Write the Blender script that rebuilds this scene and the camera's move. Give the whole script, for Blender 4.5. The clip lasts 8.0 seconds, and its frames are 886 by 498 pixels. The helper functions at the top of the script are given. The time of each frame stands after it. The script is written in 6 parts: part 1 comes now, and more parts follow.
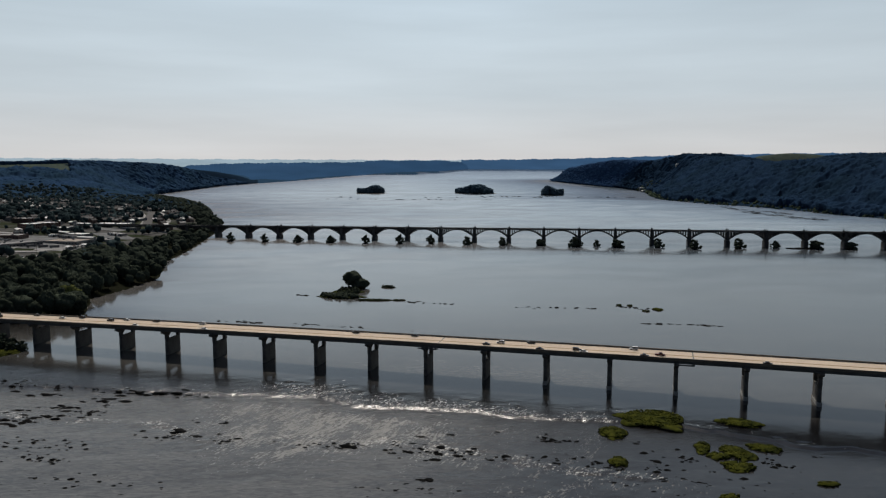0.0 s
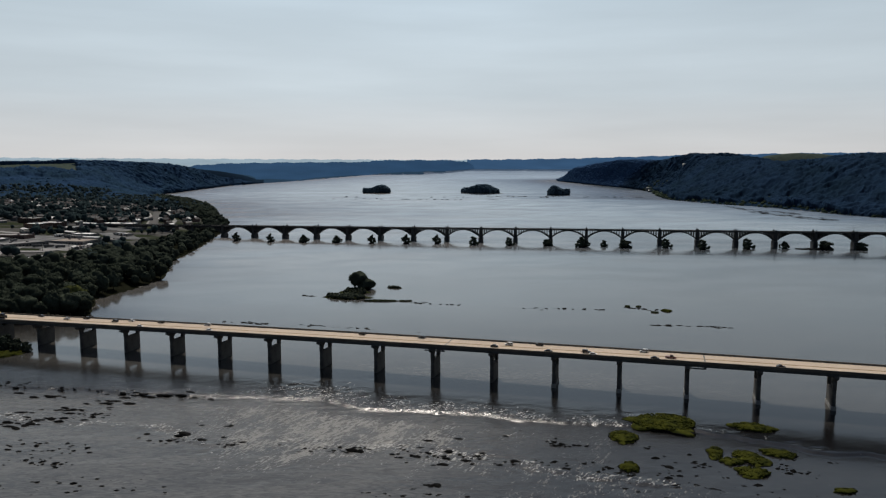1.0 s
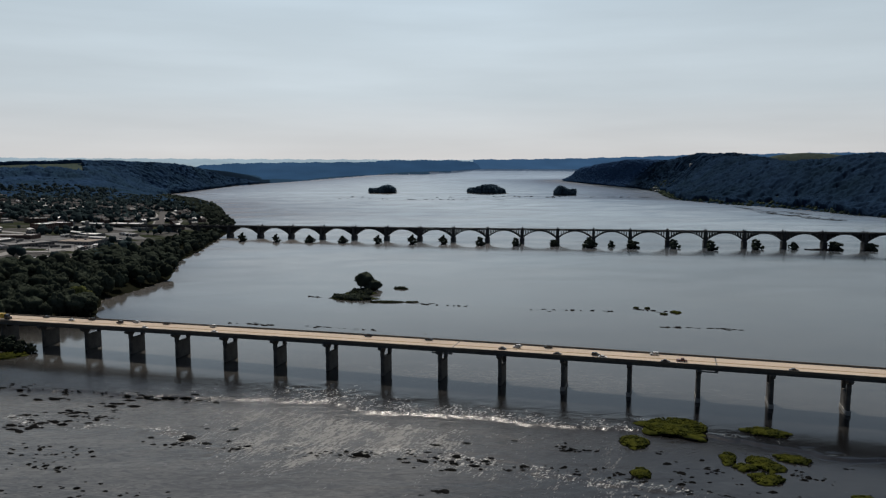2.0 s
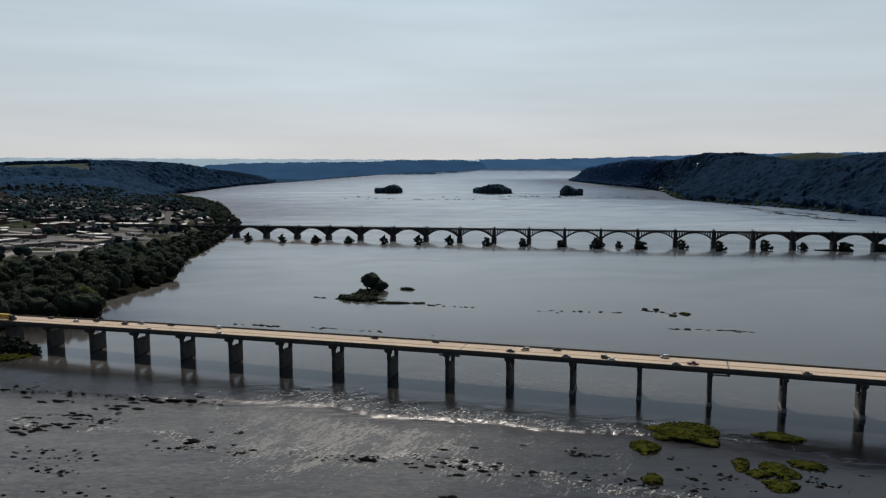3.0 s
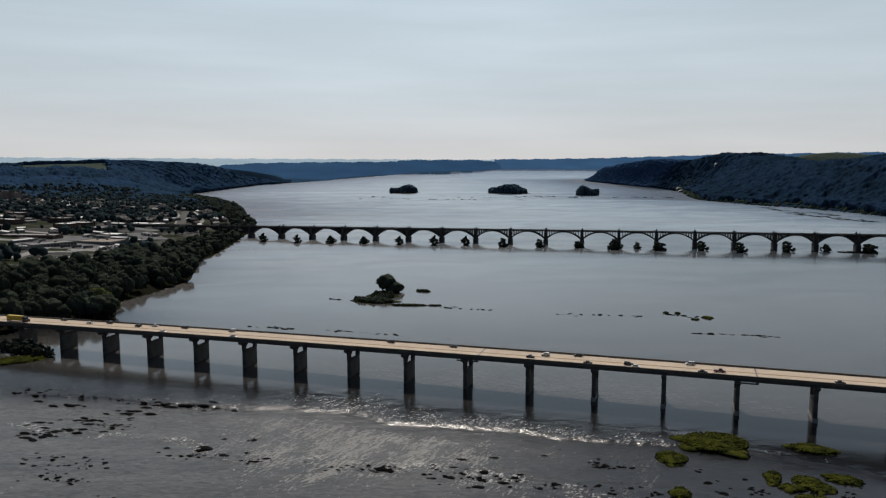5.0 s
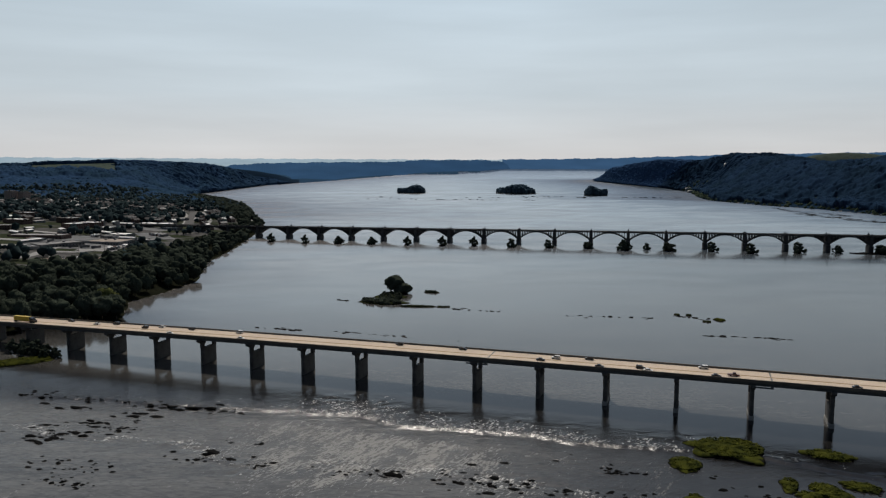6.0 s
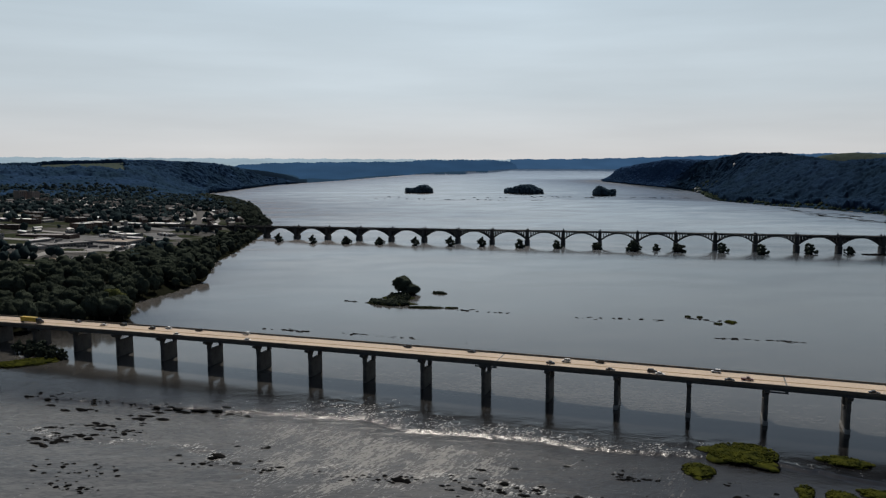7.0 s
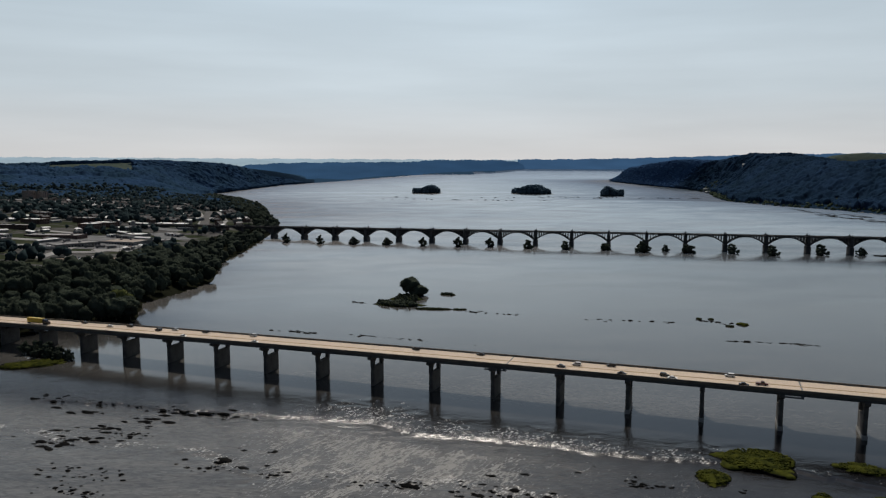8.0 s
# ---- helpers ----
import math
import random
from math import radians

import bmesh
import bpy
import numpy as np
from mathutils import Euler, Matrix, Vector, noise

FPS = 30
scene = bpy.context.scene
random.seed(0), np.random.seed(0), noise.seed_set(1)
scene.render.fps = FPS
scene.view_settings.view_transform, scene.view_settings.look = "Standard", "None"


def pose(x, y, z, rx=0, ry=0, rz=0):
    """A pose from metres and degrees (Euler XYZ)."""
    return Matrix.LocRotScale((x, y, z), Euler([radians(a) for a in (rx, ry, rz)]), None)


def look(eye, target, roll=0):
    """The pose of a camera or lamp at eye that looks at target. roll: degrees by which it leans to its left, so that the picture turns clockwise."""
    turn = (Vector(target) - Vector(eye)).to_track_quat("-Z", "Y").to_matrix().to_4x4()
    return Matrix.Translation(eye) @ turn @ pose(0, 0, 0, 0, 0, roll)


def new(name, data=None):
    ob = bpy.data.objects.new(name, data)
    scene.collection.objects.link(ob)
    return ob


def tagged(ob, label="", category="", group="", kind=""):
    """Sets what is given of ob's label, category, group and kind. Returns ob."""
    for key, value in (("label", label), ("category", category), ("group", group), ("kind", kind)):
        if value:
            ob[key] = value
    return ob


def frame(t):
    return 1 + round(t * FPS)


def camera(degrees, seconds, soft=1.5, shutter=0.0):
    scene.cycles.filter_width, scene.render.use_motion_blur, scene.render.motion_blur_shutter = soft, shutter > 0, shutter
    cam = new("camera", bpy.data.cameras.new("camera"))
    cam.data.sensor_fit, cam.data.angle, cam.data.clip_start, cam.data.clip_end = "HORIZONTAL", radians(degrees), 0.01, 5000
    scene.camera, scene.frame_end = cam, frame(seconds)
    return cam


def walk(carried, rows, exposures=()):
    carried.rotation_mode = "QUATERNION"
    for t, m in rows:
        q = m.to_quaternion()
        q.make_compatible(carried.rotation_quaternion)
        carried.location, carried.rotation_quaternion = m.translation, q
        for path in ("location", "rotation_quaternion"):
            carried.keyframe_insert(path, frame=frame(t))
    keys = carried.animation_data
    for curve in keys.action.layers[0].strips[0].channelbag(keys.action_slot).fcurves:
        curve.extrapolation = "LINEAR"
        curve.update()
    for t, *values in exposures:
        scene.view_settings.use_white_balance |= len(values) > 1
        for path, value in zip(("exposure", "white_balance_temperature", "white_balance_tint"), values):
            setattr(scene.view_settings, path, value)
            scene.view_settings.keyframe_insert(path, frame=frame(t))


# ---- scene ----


def fly(x, y, z, heading, dip, lean):
    """A drone's pose: heading to the left of +y, dip below the horizon, lean, in degrees."""
    return pose(x, y, z, 90 - dip, 0, heading) @ pose(0, 0, 0, 0, 0, -lean)


cam = camera(60.91, 8.0, soft=1.25)
walk(cam, [
    (0.0, fly(3.21, -21.04, 125.63, -1.867, 6.395, -0.027)),
    (0.5, fly(2.84, -18.24, 125.59, -1.650, 6.402, -0.033)),
    (1.0, fly(2.41, -15.55, 125.59, -1.433, 6.411, -0.023)),
    (1.5, fly(1.97, -12.96, 125.68, -1.217, 6.409, -0.018)),
    (3.0, fly(0.72, -5.12, 125.94, -0.551, 6.430, -0.006)),
    (3.5, fly(0.41, -2.55, 126.08, -0.313, 6.423, -0.018)),
    (4.0, fly(0.00, 0.00, 126.12, 0.000, 6.425, -0.026)),
    (4.5, fly(-0.57, 2.77, 126.23, 0.285, 6.442, -0.017)),
    (6.0, fly(-2.24, 10.44, 126.48, 1.136, 6.438, -0.038)),
    (6.5, fly(-2.62, 12.84, 126.69, 1.425, 6.443, -0.044)),
    (7.0, fly(-3.01, 15.37, 126.80, 1.712, 6.449, -0.064)),
    (7.5, fly(-3.53, 18.01, 126.88, 1.993, 6.449, -0.076)),
    (8.0, fly(-4.26, 20.49, 127.00, 2.251, 6.441, -0.085)),
])

# ---- light: a high hazy sun ahead of the camera, thin cloud over a blue sky ----
SUN_HEIGHT, SUN_SIDE = radians(52), radians(-4)   # above the horizon; to the right of +y
world = bpy.data.worlds.new("hazy_sky")
scene.world = world
world.use_nodes = True
wn, wl = world.node_tree.nodes, world.node_tree.links
wn.clear()
sky = wn.new("ShaderNodeTexSky")
sky.sky_type, sky.sun_disc = "NISHITA", False
sky.sun_elevation, sky.sun_rotation = SUN_HEIGHT, SUN_SIDE
sky.air_density, sky.dust_density, sky.ozone_density = 1.0, 2.5, 1.5
geo = wn.new("ShaderNodeTexCoord")
sep = wn.new("ShaderNodeSeparateXYZ")
wl.new(geo.outputs["Generated"], sep.inputs[0])
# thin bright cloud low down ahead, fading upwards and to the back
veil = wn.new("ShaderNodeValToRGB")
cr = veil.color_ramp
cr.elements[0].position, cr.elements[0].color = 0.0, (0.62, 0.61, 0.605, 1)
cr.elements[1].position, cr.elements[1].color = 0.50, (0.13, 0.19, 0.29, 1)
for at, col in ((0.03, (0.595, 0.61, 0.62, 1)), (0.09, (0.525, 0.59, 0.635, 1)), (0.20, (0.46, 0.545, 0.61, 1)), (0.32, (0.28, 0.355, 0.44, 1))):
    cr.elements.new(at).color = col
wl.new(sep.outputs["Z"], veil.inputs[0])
streak = wn.new("ShaderNodeTexNoise")
streak.inputs["Scale"].default_value, streak.inputs["Detail"].default_value = 3.0, 5.0
stretch = wn.new("ShaderNodeMapping")
stretch.inputs["Scale"].default_value = (1.0, 1.0, 9.0)
wl.new(geo.outputs["Generated"], stretch.inputs[0])
wl.new(stretch.outputs[0], streak.inputs["Vector"])
cloud = wn.new("ShaderNodeMapRange")
cloud.inputs["From Min"].default_value, cloud.inputs["From Max"].default_value = 0.3, 0.75
cloud.inputs["To Min"].default_value, cloud.inputs["To Max"].default_value = 0.93, 1.05
wl.new(streak.outputs["Fac"], cloud.inputs["Value"])
lit = wn.new("ShaderNodeVectorMath")
lit.operation = "SCALE"
wl.new(veil.outputs[0], lit.inputs[0])
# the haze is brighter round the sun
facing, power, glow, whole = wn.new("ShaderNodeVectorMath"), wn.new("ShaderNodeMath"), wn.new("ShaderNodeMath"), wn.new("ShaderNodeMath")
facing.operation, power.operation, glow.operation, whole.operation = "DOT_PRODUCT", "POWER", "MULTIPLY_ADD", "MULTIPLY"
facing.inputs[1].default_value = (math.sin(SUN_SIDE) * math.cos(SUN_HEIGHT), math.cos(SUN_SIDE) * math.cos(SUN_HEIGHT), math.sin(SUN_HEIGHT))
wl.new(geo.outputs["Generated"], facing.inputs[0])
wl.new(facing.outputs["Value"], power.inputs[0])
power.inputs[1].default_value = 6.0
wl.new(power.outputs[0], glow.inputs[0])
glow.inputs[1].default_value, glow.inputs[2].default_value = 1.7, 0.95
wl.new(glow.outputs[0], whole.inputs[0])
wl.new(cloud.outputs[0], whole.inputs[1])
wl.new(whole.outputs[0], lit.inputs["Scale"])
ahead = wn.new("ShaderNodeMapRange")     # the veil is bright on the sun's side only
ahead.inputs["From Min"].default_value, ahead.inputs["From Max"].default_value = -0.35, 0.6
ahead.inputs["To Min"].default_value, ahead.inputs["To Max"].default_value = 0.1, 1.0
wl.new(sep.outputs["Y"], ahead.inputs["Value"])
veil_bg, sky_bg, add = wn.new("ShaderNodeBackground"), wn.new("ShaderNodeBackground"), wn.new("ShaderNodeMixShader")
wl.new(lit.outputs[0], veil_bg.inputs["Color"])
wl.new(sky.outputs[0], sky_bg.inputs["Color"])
sky_bg.inputs["Strength"].default_value = 0.035
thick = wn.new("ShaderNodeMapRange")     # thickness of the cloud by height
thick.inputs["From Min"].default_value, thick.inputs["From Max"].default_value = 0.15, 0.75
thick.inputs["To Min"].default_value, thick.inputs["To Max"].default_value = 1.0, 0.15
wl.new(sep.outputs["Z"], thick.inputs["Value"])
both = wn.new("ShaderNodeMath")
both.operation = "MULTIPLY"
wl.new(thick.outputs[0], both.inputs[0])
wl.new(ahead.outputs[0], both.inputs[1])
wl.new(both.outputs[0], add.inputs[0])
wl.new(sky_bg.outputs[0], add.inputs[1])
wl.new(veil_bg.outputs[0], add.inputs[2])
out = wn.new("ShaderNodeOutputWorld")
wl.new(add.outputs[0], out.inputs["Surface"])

sun = new("sun", bpy.data.lights.new("sun", "SUN"))
sun.data.energy, sun.data.angle, sun.data.color = 3.1, radians(1.5), (1.0, 0.93, 0.84)
toward = Vector((math.sin(SUN_SIDE) * math.cos(SUN_HEIGHT), math.cos(SUN_SIDE) * math.cos(SUN_HEIGHT), math.sin(SUN_HEIGHT)))
sun.matrix_world = look(toward * 1000, (0, 0, 0))

# ---- materials ----
def surface(name, base, dark=None, rough=0.85, grain=1.0, stain=0.1, amount=0.5, bump=0.3, metal=0.0, random_tint=0.0, island_tint=0.0, spec=0.3):
    """A worn surface: base colour with stains towards dark (noise of scale stain per metre), fine grain and relief."""
    m = bpy.data.materials.new(name)
    m.use_nodes = True
    n, l = m.node_tree.nodes, m.node_tree.links
    b = n["Principled BSDF"]
    b.inputs["Roughness"].default_value, b.inputs["Metallic"].default_value = rough, metal
    b.inputs["Specular IOR Level"].default_value = spec
    dark = dark or tuple(c * 0.55 for c in base)
    co = n.new("ShaderNodeTexCoord")
    big, fine = n.new("ShaderNodeTexNoise"), n.new("ShaderNodeTexNoise")
    big.inputs["Scale"].default_value, big.inputs["Detail"].default_value = stain, 6.0
    fine.inputs["Scale"].default_value, fine.inputs["Detail"].default_value = grain, 4.0
    l.new(co.outputs["Object"], big.inputs["Vector"])
    l.new(co.outputs["Object"], fine.inputs["Vector"])
    r = n.new("ShaderNodeMapRange")
    r.inputs["From Min"].default_value, r.inputs["From Max"].default_value = 0.35, 0.7
    r.inputs["To Max"].default_value = amount
    l.new(big.outputs["Fac"], r.inputs["Value"])
    mix = n.new("ShaderNodeMix")
    mix.data_type = "RGBA"
    mix.inputs["A"].default_value, mix.inputs["B"].default_value = (*base, 1), (*dark, 1)
    l.new(r.outputs[0], mix.inputs["Factor"])
    r2 = n.new("ShaderNodeMapRange")
    r2.inputs["From Min"].default_value, r2.inputs["From Max"].default_value = 0.25, 0.75
    r2.inputs["To Min"].default_value, r2.inputs["To Max"].default_value = 0.78, 1.22
    l.new(fine.outputs["Fac"], r2.inputs["Value"])
    sc = n.new("ShaderNodeVectorMath")
    sc.operation = "SCALE"
    l.new(mix.outputs["Result"], sc.inputs[0])
    l.new(r2.outputs[0], sc.inputs["Scale"])
    last = sc.outputs[0]
    for tint, source in ((random_tint, ("ShaderNodeObjectInfo", "Random")), (island_tint, ("ShaderNodeNewGeometry", "Random Per Island"))):
        if tint:
            oi, hs, mr = n.new(source[0]), n.new("ShaderNodeVectorMath"), n.new("ShaderNodeMapRange")
            mr.inputs["To Min"].default_value, mr.inputs["To Max"].default_value = 1 - tint, 1 + tint
            l.new(oi.outputs[source[1]], mr.inputs["Value"])
            hs.operation = "SCALE"
            l.new(last, hs.inputs[0])
            l.new(mr.outputs[0], hs.inputs["Scale"])
            last = hs.outputs[0]
    l.new(last, b.inputs["Base Color"])
    if bump:
        bp = n.new("ShaderNodeBump")
        bp.inputs["Strength"].default_value, bp.inputs["Distance"].default_value = bump, 0.1
        l.new(fine.outputs["Fac"], bp.inputs["Height"])
        l.new(bp.outputs[0], b.inputs["Normal"])
    return m


def river_water():
    """Muddy river water, rippled; the mesh's 'foam' attribute says where it breaks white, 'chop' where it runs rough."""
    m = bpy.data.materials.new("river_water")
    m.use_nodes = True
    n, l = m.node_tree.nodes, m.node_tree.links
    b = n["Principled BSDF"]
    b.inputs["IOR"].default_value, b.inputs["Specular IOR Level"].default_value = 1.333, 0.5
    co = n.new("ShaderNodeTexCoord")
    foam_at, chop_at = n.new("ShaderNodeAttribute"), n.new("ShaderNodeAttribute")
    foam_at.attribute_name, chop_at.attribute_name = "foam", "chop"

    def noisy(scale, detail, stretch=(1, 1, 1), distortion=0.0, turn=0.0, drawn=False, rough=0.5):
        mp, nz = n.new("ShaderNodeMapping"), n.new("ShaderNodeTexNoise")
        mp.inputs["Scale"].default_value, mp.inputs["Rotation"].default_value = stretch, (0, 0, turn)
        mp.vector_type = "TEXTURE" if drawn else "POINT"
        l.new(co.outputs["Object"], mp.inputs[0])
        l.new(mp.outputs[0], nz.inputs["Vector"])
        nz.inputs["Scale"].default_value, nz.inputs["Detail"].default_value = scale, detail
        nz.inputs["Distortion"].default_value, nz.inputs["Roughness"].default_value = distortion, rough
        return nz.outputs["Fac"]

    def maths(op, a, c, clamp=False):
        q = n.new("ShaderNodeMath")
        q.operation, q.use_clamp = op, clamp
        for i, v in enumerate((a, c)):
            if isinstance(v, (int, float)):
                q.inputs[i].default_value = v
            else:
                l.new(v, q.inputs[i])
        return q.outputs[0]

    def span(v, a, c, d=0.0, e=1.0):
        q = n.new("ShaderNodeMapRange")
        for k, w in (("From Min", a), ("From Max", c), ("To Min", d), ("To Max", e)):
            q.inputs[k].default_value = w
        l.new(v, q.inputs["Value"])
        return q.outputs[0]

    FLOW = 1.02                                                        # the stream runs towards the camera and a little to the left
    patches = noisy(1.0, 3.0, (42, 17, 1), 0.6, FLOW, True)
    streaks = noisy(1.0, 5.0, (5.6, 1.9, 1), 1.3, FLOW, True, 0.56)
    torn = noisy(1.0, 3.0, (2.0, 0.9, 1), 0.8, FLOW - 0.3, True, 0.5)
    crest = noisy(1.0, 5.0, (4.4, 3.4, 1), 2.0, 0.1, True, 0.6)             # broken crests along the ledge
    bubble_at = n.new("ShaderNodeAttribute")
    bubble_at.attribute_name = "bubble"
    mass = maths("ADD", maths("ADD", maths("MULTIPLY", patches, 0.30), maths("MULTIPLY", streaks, 0.42)), maths("MULTIPLY", torn, 0.28))
    pale = maths("MULTIPLY", maths("SUBTRACT", mass, span(bubble_at.outputs["Fac"], 0.0, 1.0, 0.66, 0.488)), 22.0, True)
    pale = maths("MULTIPLY", pale, span(bubble_at.outputs["Fac"], 0.03, 0.7, 0.0, 0.56))
    break_up = maths("ADD", maths("ADD", maths("MULTIPLY", crest, 0.38), maths("MULTIPLY", streaks, 0.24)), maths("MULTIPLY", torn, 0.38))
    cut = span(foam_at.outputs["Fac"], 0.0, 1.0, 0.66, 0.528)
    foam = maths("MULTIPLY", maths("SUBTRACT", break_up, cut), 20.0, True)
    foam = maths("MULTIPLY", foam, span(foam_at.outputs["Fac"], 0.03, 0.45))
    # the stream's colour: silt and fine bubbles in drifts; far off, painted sky reflection
    silt_sheen_at = n.new("ShaderNodeAttribute")
    silt_sheen_at.attribute_name = "silt"
    drift = noisy(0.03, 7.0, (0.5, 1.6, 1), 1.0, 0.25)
    mottle = noisy(0.4, 7.0, (0.5, 1.5, 1), 1.0, 0.3)
    milk = maths("MULTIPLY", silt_sheen_at.outputs["Fac"], span(maths("ADD", maths("MULTIPLY", drift, 0.35), maths("MULTIPLY", mottle, 0.65)), 0.40, 0.62, 0.45, 1.0))
    silt = n.new("ShaderNodeMix")
    silt.data_type = "RGBA"
    silt.inputs["A"].default_value = (0.006, 0.006, 0.0065, 1)
    wind_at = n.new("ShaderNodeAttribute")
    wind_at.attribute_name = "wind"
    reach_at, reach_tint = n.new("ShaderNodeAttribute"), n.new("ShaderNodeMix")
    reach_at.attribute_name, reach_tint.data_type = "reach", "RGBA"
    reach_tint.inputs["A"].default_value = (0.168, 0.161, 0.146, 1)
    sky_tint = n.new("ShaderNodeMix")                                # cloud reflections on the open reach, painted as blue and warm patches
    sky_tint.data_type = "RGBA"
    sky_tint.inputs["A"].default_value, sky_tint.inputs["B"].default_value = (0.140, 0.195, 0.245, 1), (0.268, 0.248, 0.228, 1)
    warmth_at = n.new("ShaderNodeAttribute")
    warmth_at.attribute_name = "murk"
    l.new(maths("ADD", maths("MULTIPLY", span(noisy(1.0, 5.0, (260, 120, 1), 1.2, 0.25, True), 0.36, 0.64), 0.6), span(warmth_at.outputs["Fac"], 0.0, 1.0, -0.15, 0.5), True), sky_tint.inputs["Factor"])
    l.new(sky_tint.outputs["Result"], reach_tint.inputs["B"])
    l.new(reach_at.outputs["Fac"], reach_tint.inputs["Factor"])
    l.new(reach_tint.outputs["Result"], silt.inputs["B"])
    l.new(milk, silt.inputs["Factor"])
    white = n.new("ShaderNodeMix")
    white.data_type = "RGBA"
    white.inputs["B"].default_value = (0.47, 0.466, 0.45, 1)
    froth = n.new("ShaderNodeMix")
    froth.data_type = "RGBA"
    froth.inputs["B"].default_value = (0.275, 0.272, 0.256, 1)
    l.new(silt.outputs["Result"], froth.inputs["A"])
    l.new(pale, froth.inputs["Factor"])
    l.new(froth.outputs["Result"], white.inputs["A"])
    l.new(foam, white.inputs["Factor"])
    l.new(white.outputs["Result"], b.inputs["Base Color"])
    # gloss: wind lanes differ in roughness
    lanes = noisy(0.006, 4.0, (0.35, 1.5, 1), 0.3, 0.1)
    gloss = maths("ADD", span(lanes, 0.35, 0.7, 0.05, 0.12), maths("ADD", maths("MULTIPLY", chop_at.outputs["Fac"], 0.18), maths("MULTIPLY", wind_at.outputs["Fac"], 0.07)))
    gloss = maths("ADD", gloss, maths("MULTIPLY", maths("ADD", foam, pale), 0.45), True)
    l.new(gloss, b.inputs["Roughness"])
    l.new(span(maths("ADD", foam, pale), 0.0, 1.0, 0.5, 0.12), b.inputs["Specular IOR Level"])
    ripple = noisy(0.55, 5.0, (0.6, 1.0, 1), 0.2, 0.2)
    swell = noisy(0.10, 4.0, (0.7, 1.2, 1), 0.3, 0.2)
    rough_water = maths("MULTIPLY", maths("MULTIPLY", torn, chop_at.outputs["Fac"]), 1.2)
    height = maths("ADD", maths("ADD", maths("MULTIPLY", ripple, 0.5), maths("MULTIPLY", swell, maths("ADD", maths("MULTIPLY", chop_at.outputs["Fac"], 4.0), 0.7))), rough_water)
    bp = n.new("ShaderNodeBump")
    bp.inputs["Strength"].default_value, bp.inputs["Distance"].default_value = 0.35, 0.35
    l.new(maths("ADD", height, maths("MULTIPLY", foam, 0.6)), bp.inputs["Height"])
    l.new(maths("MULTIPLY", maths("ADD", maths("MULTIPLY", chop_at.outputs["Fac"], 0.5), 0.08), span(reach_at.outputs["Fac"], 0.0, 1.0, 1.0, 0.10)), bp.inputs["Strength"])
    # wind waves on the open reach lean upstream
    lean_at, lean, tilt, unit = n.new("ShaderNodeAttribute"), n.new("ShaderNodeCombineXYZ"), n.new("ShaderNodeVectorMath"), n.new("ShaderNodeVectorMath")
    lean_at.attribute_name = "lean"
    gusts = noisy(1.0, 6.0, (150, 80, 1), 1.0, 0.15, True)
    tilted = maths("ADD", maths("MULTIPLY", lean_at.outputs["Fac"], span(gusts, 0.3, 0.7, -1.12, -0.88)), maths("MULTIPLY", reach_at.outputs["Fac"], span(gusts, 0.35, 0.65, -0.016, 0.006)))
    l.new(tilted, lean.inputs["Y"])
    # an added coat brightens the mirrored sky far off; 'glaze' says how much
    glaze_at = n.new("ShaderNodeAttribute")
    glaze_at.attribute_name = "glaze"
    l.new(glaze_at.outputs["Fac"], b.inputs["Coat Weight"])
    b.inputs["Coat Roughness"].default_value, b.inputs["Coat IOR"].default_value = 0.15, 1.5
    l.new(unit.outputs[0], b.inputs["Coat Normal"])
    tilt.operation, unit.operation = "ADD", "NORMALIZE"
    l.new(bp.outputs[0], tilt.inputs[0])
    l.new(lean.outputs[0], tilt.inputs[1])
    l.new(tilt.outputs[0], unit.inputs[0])
    l.new(unit.outputs[0], b.inputs["Normal"])
    return m



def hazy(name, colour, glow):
    """Woods so far off that the air in between glows blue: a backdrop, its haze put in as emission."""
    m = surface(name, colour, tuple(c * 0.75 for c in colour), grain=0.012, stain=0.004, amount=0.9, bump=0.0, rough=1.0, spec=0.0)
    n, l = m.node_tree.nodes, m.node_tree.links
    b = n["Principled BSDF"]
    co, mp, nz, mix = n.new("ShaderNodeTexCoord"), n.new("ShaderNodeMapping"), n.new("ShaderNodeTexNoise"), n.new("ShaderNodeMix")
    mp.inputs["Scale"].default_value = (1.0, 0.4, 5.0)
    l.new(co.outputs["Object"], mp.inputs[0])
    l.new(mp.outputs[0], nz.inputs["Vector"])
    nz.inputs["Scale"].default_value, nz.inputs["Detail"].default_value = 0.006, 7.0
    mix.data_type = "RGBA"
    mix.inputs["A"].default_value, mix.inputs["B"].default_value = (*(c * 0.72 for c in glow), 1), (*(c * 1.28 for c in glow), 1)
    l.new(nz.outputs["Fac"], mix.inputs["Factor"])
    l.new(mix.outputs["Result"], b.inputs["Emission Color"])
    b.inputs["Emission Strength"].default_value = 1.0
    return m


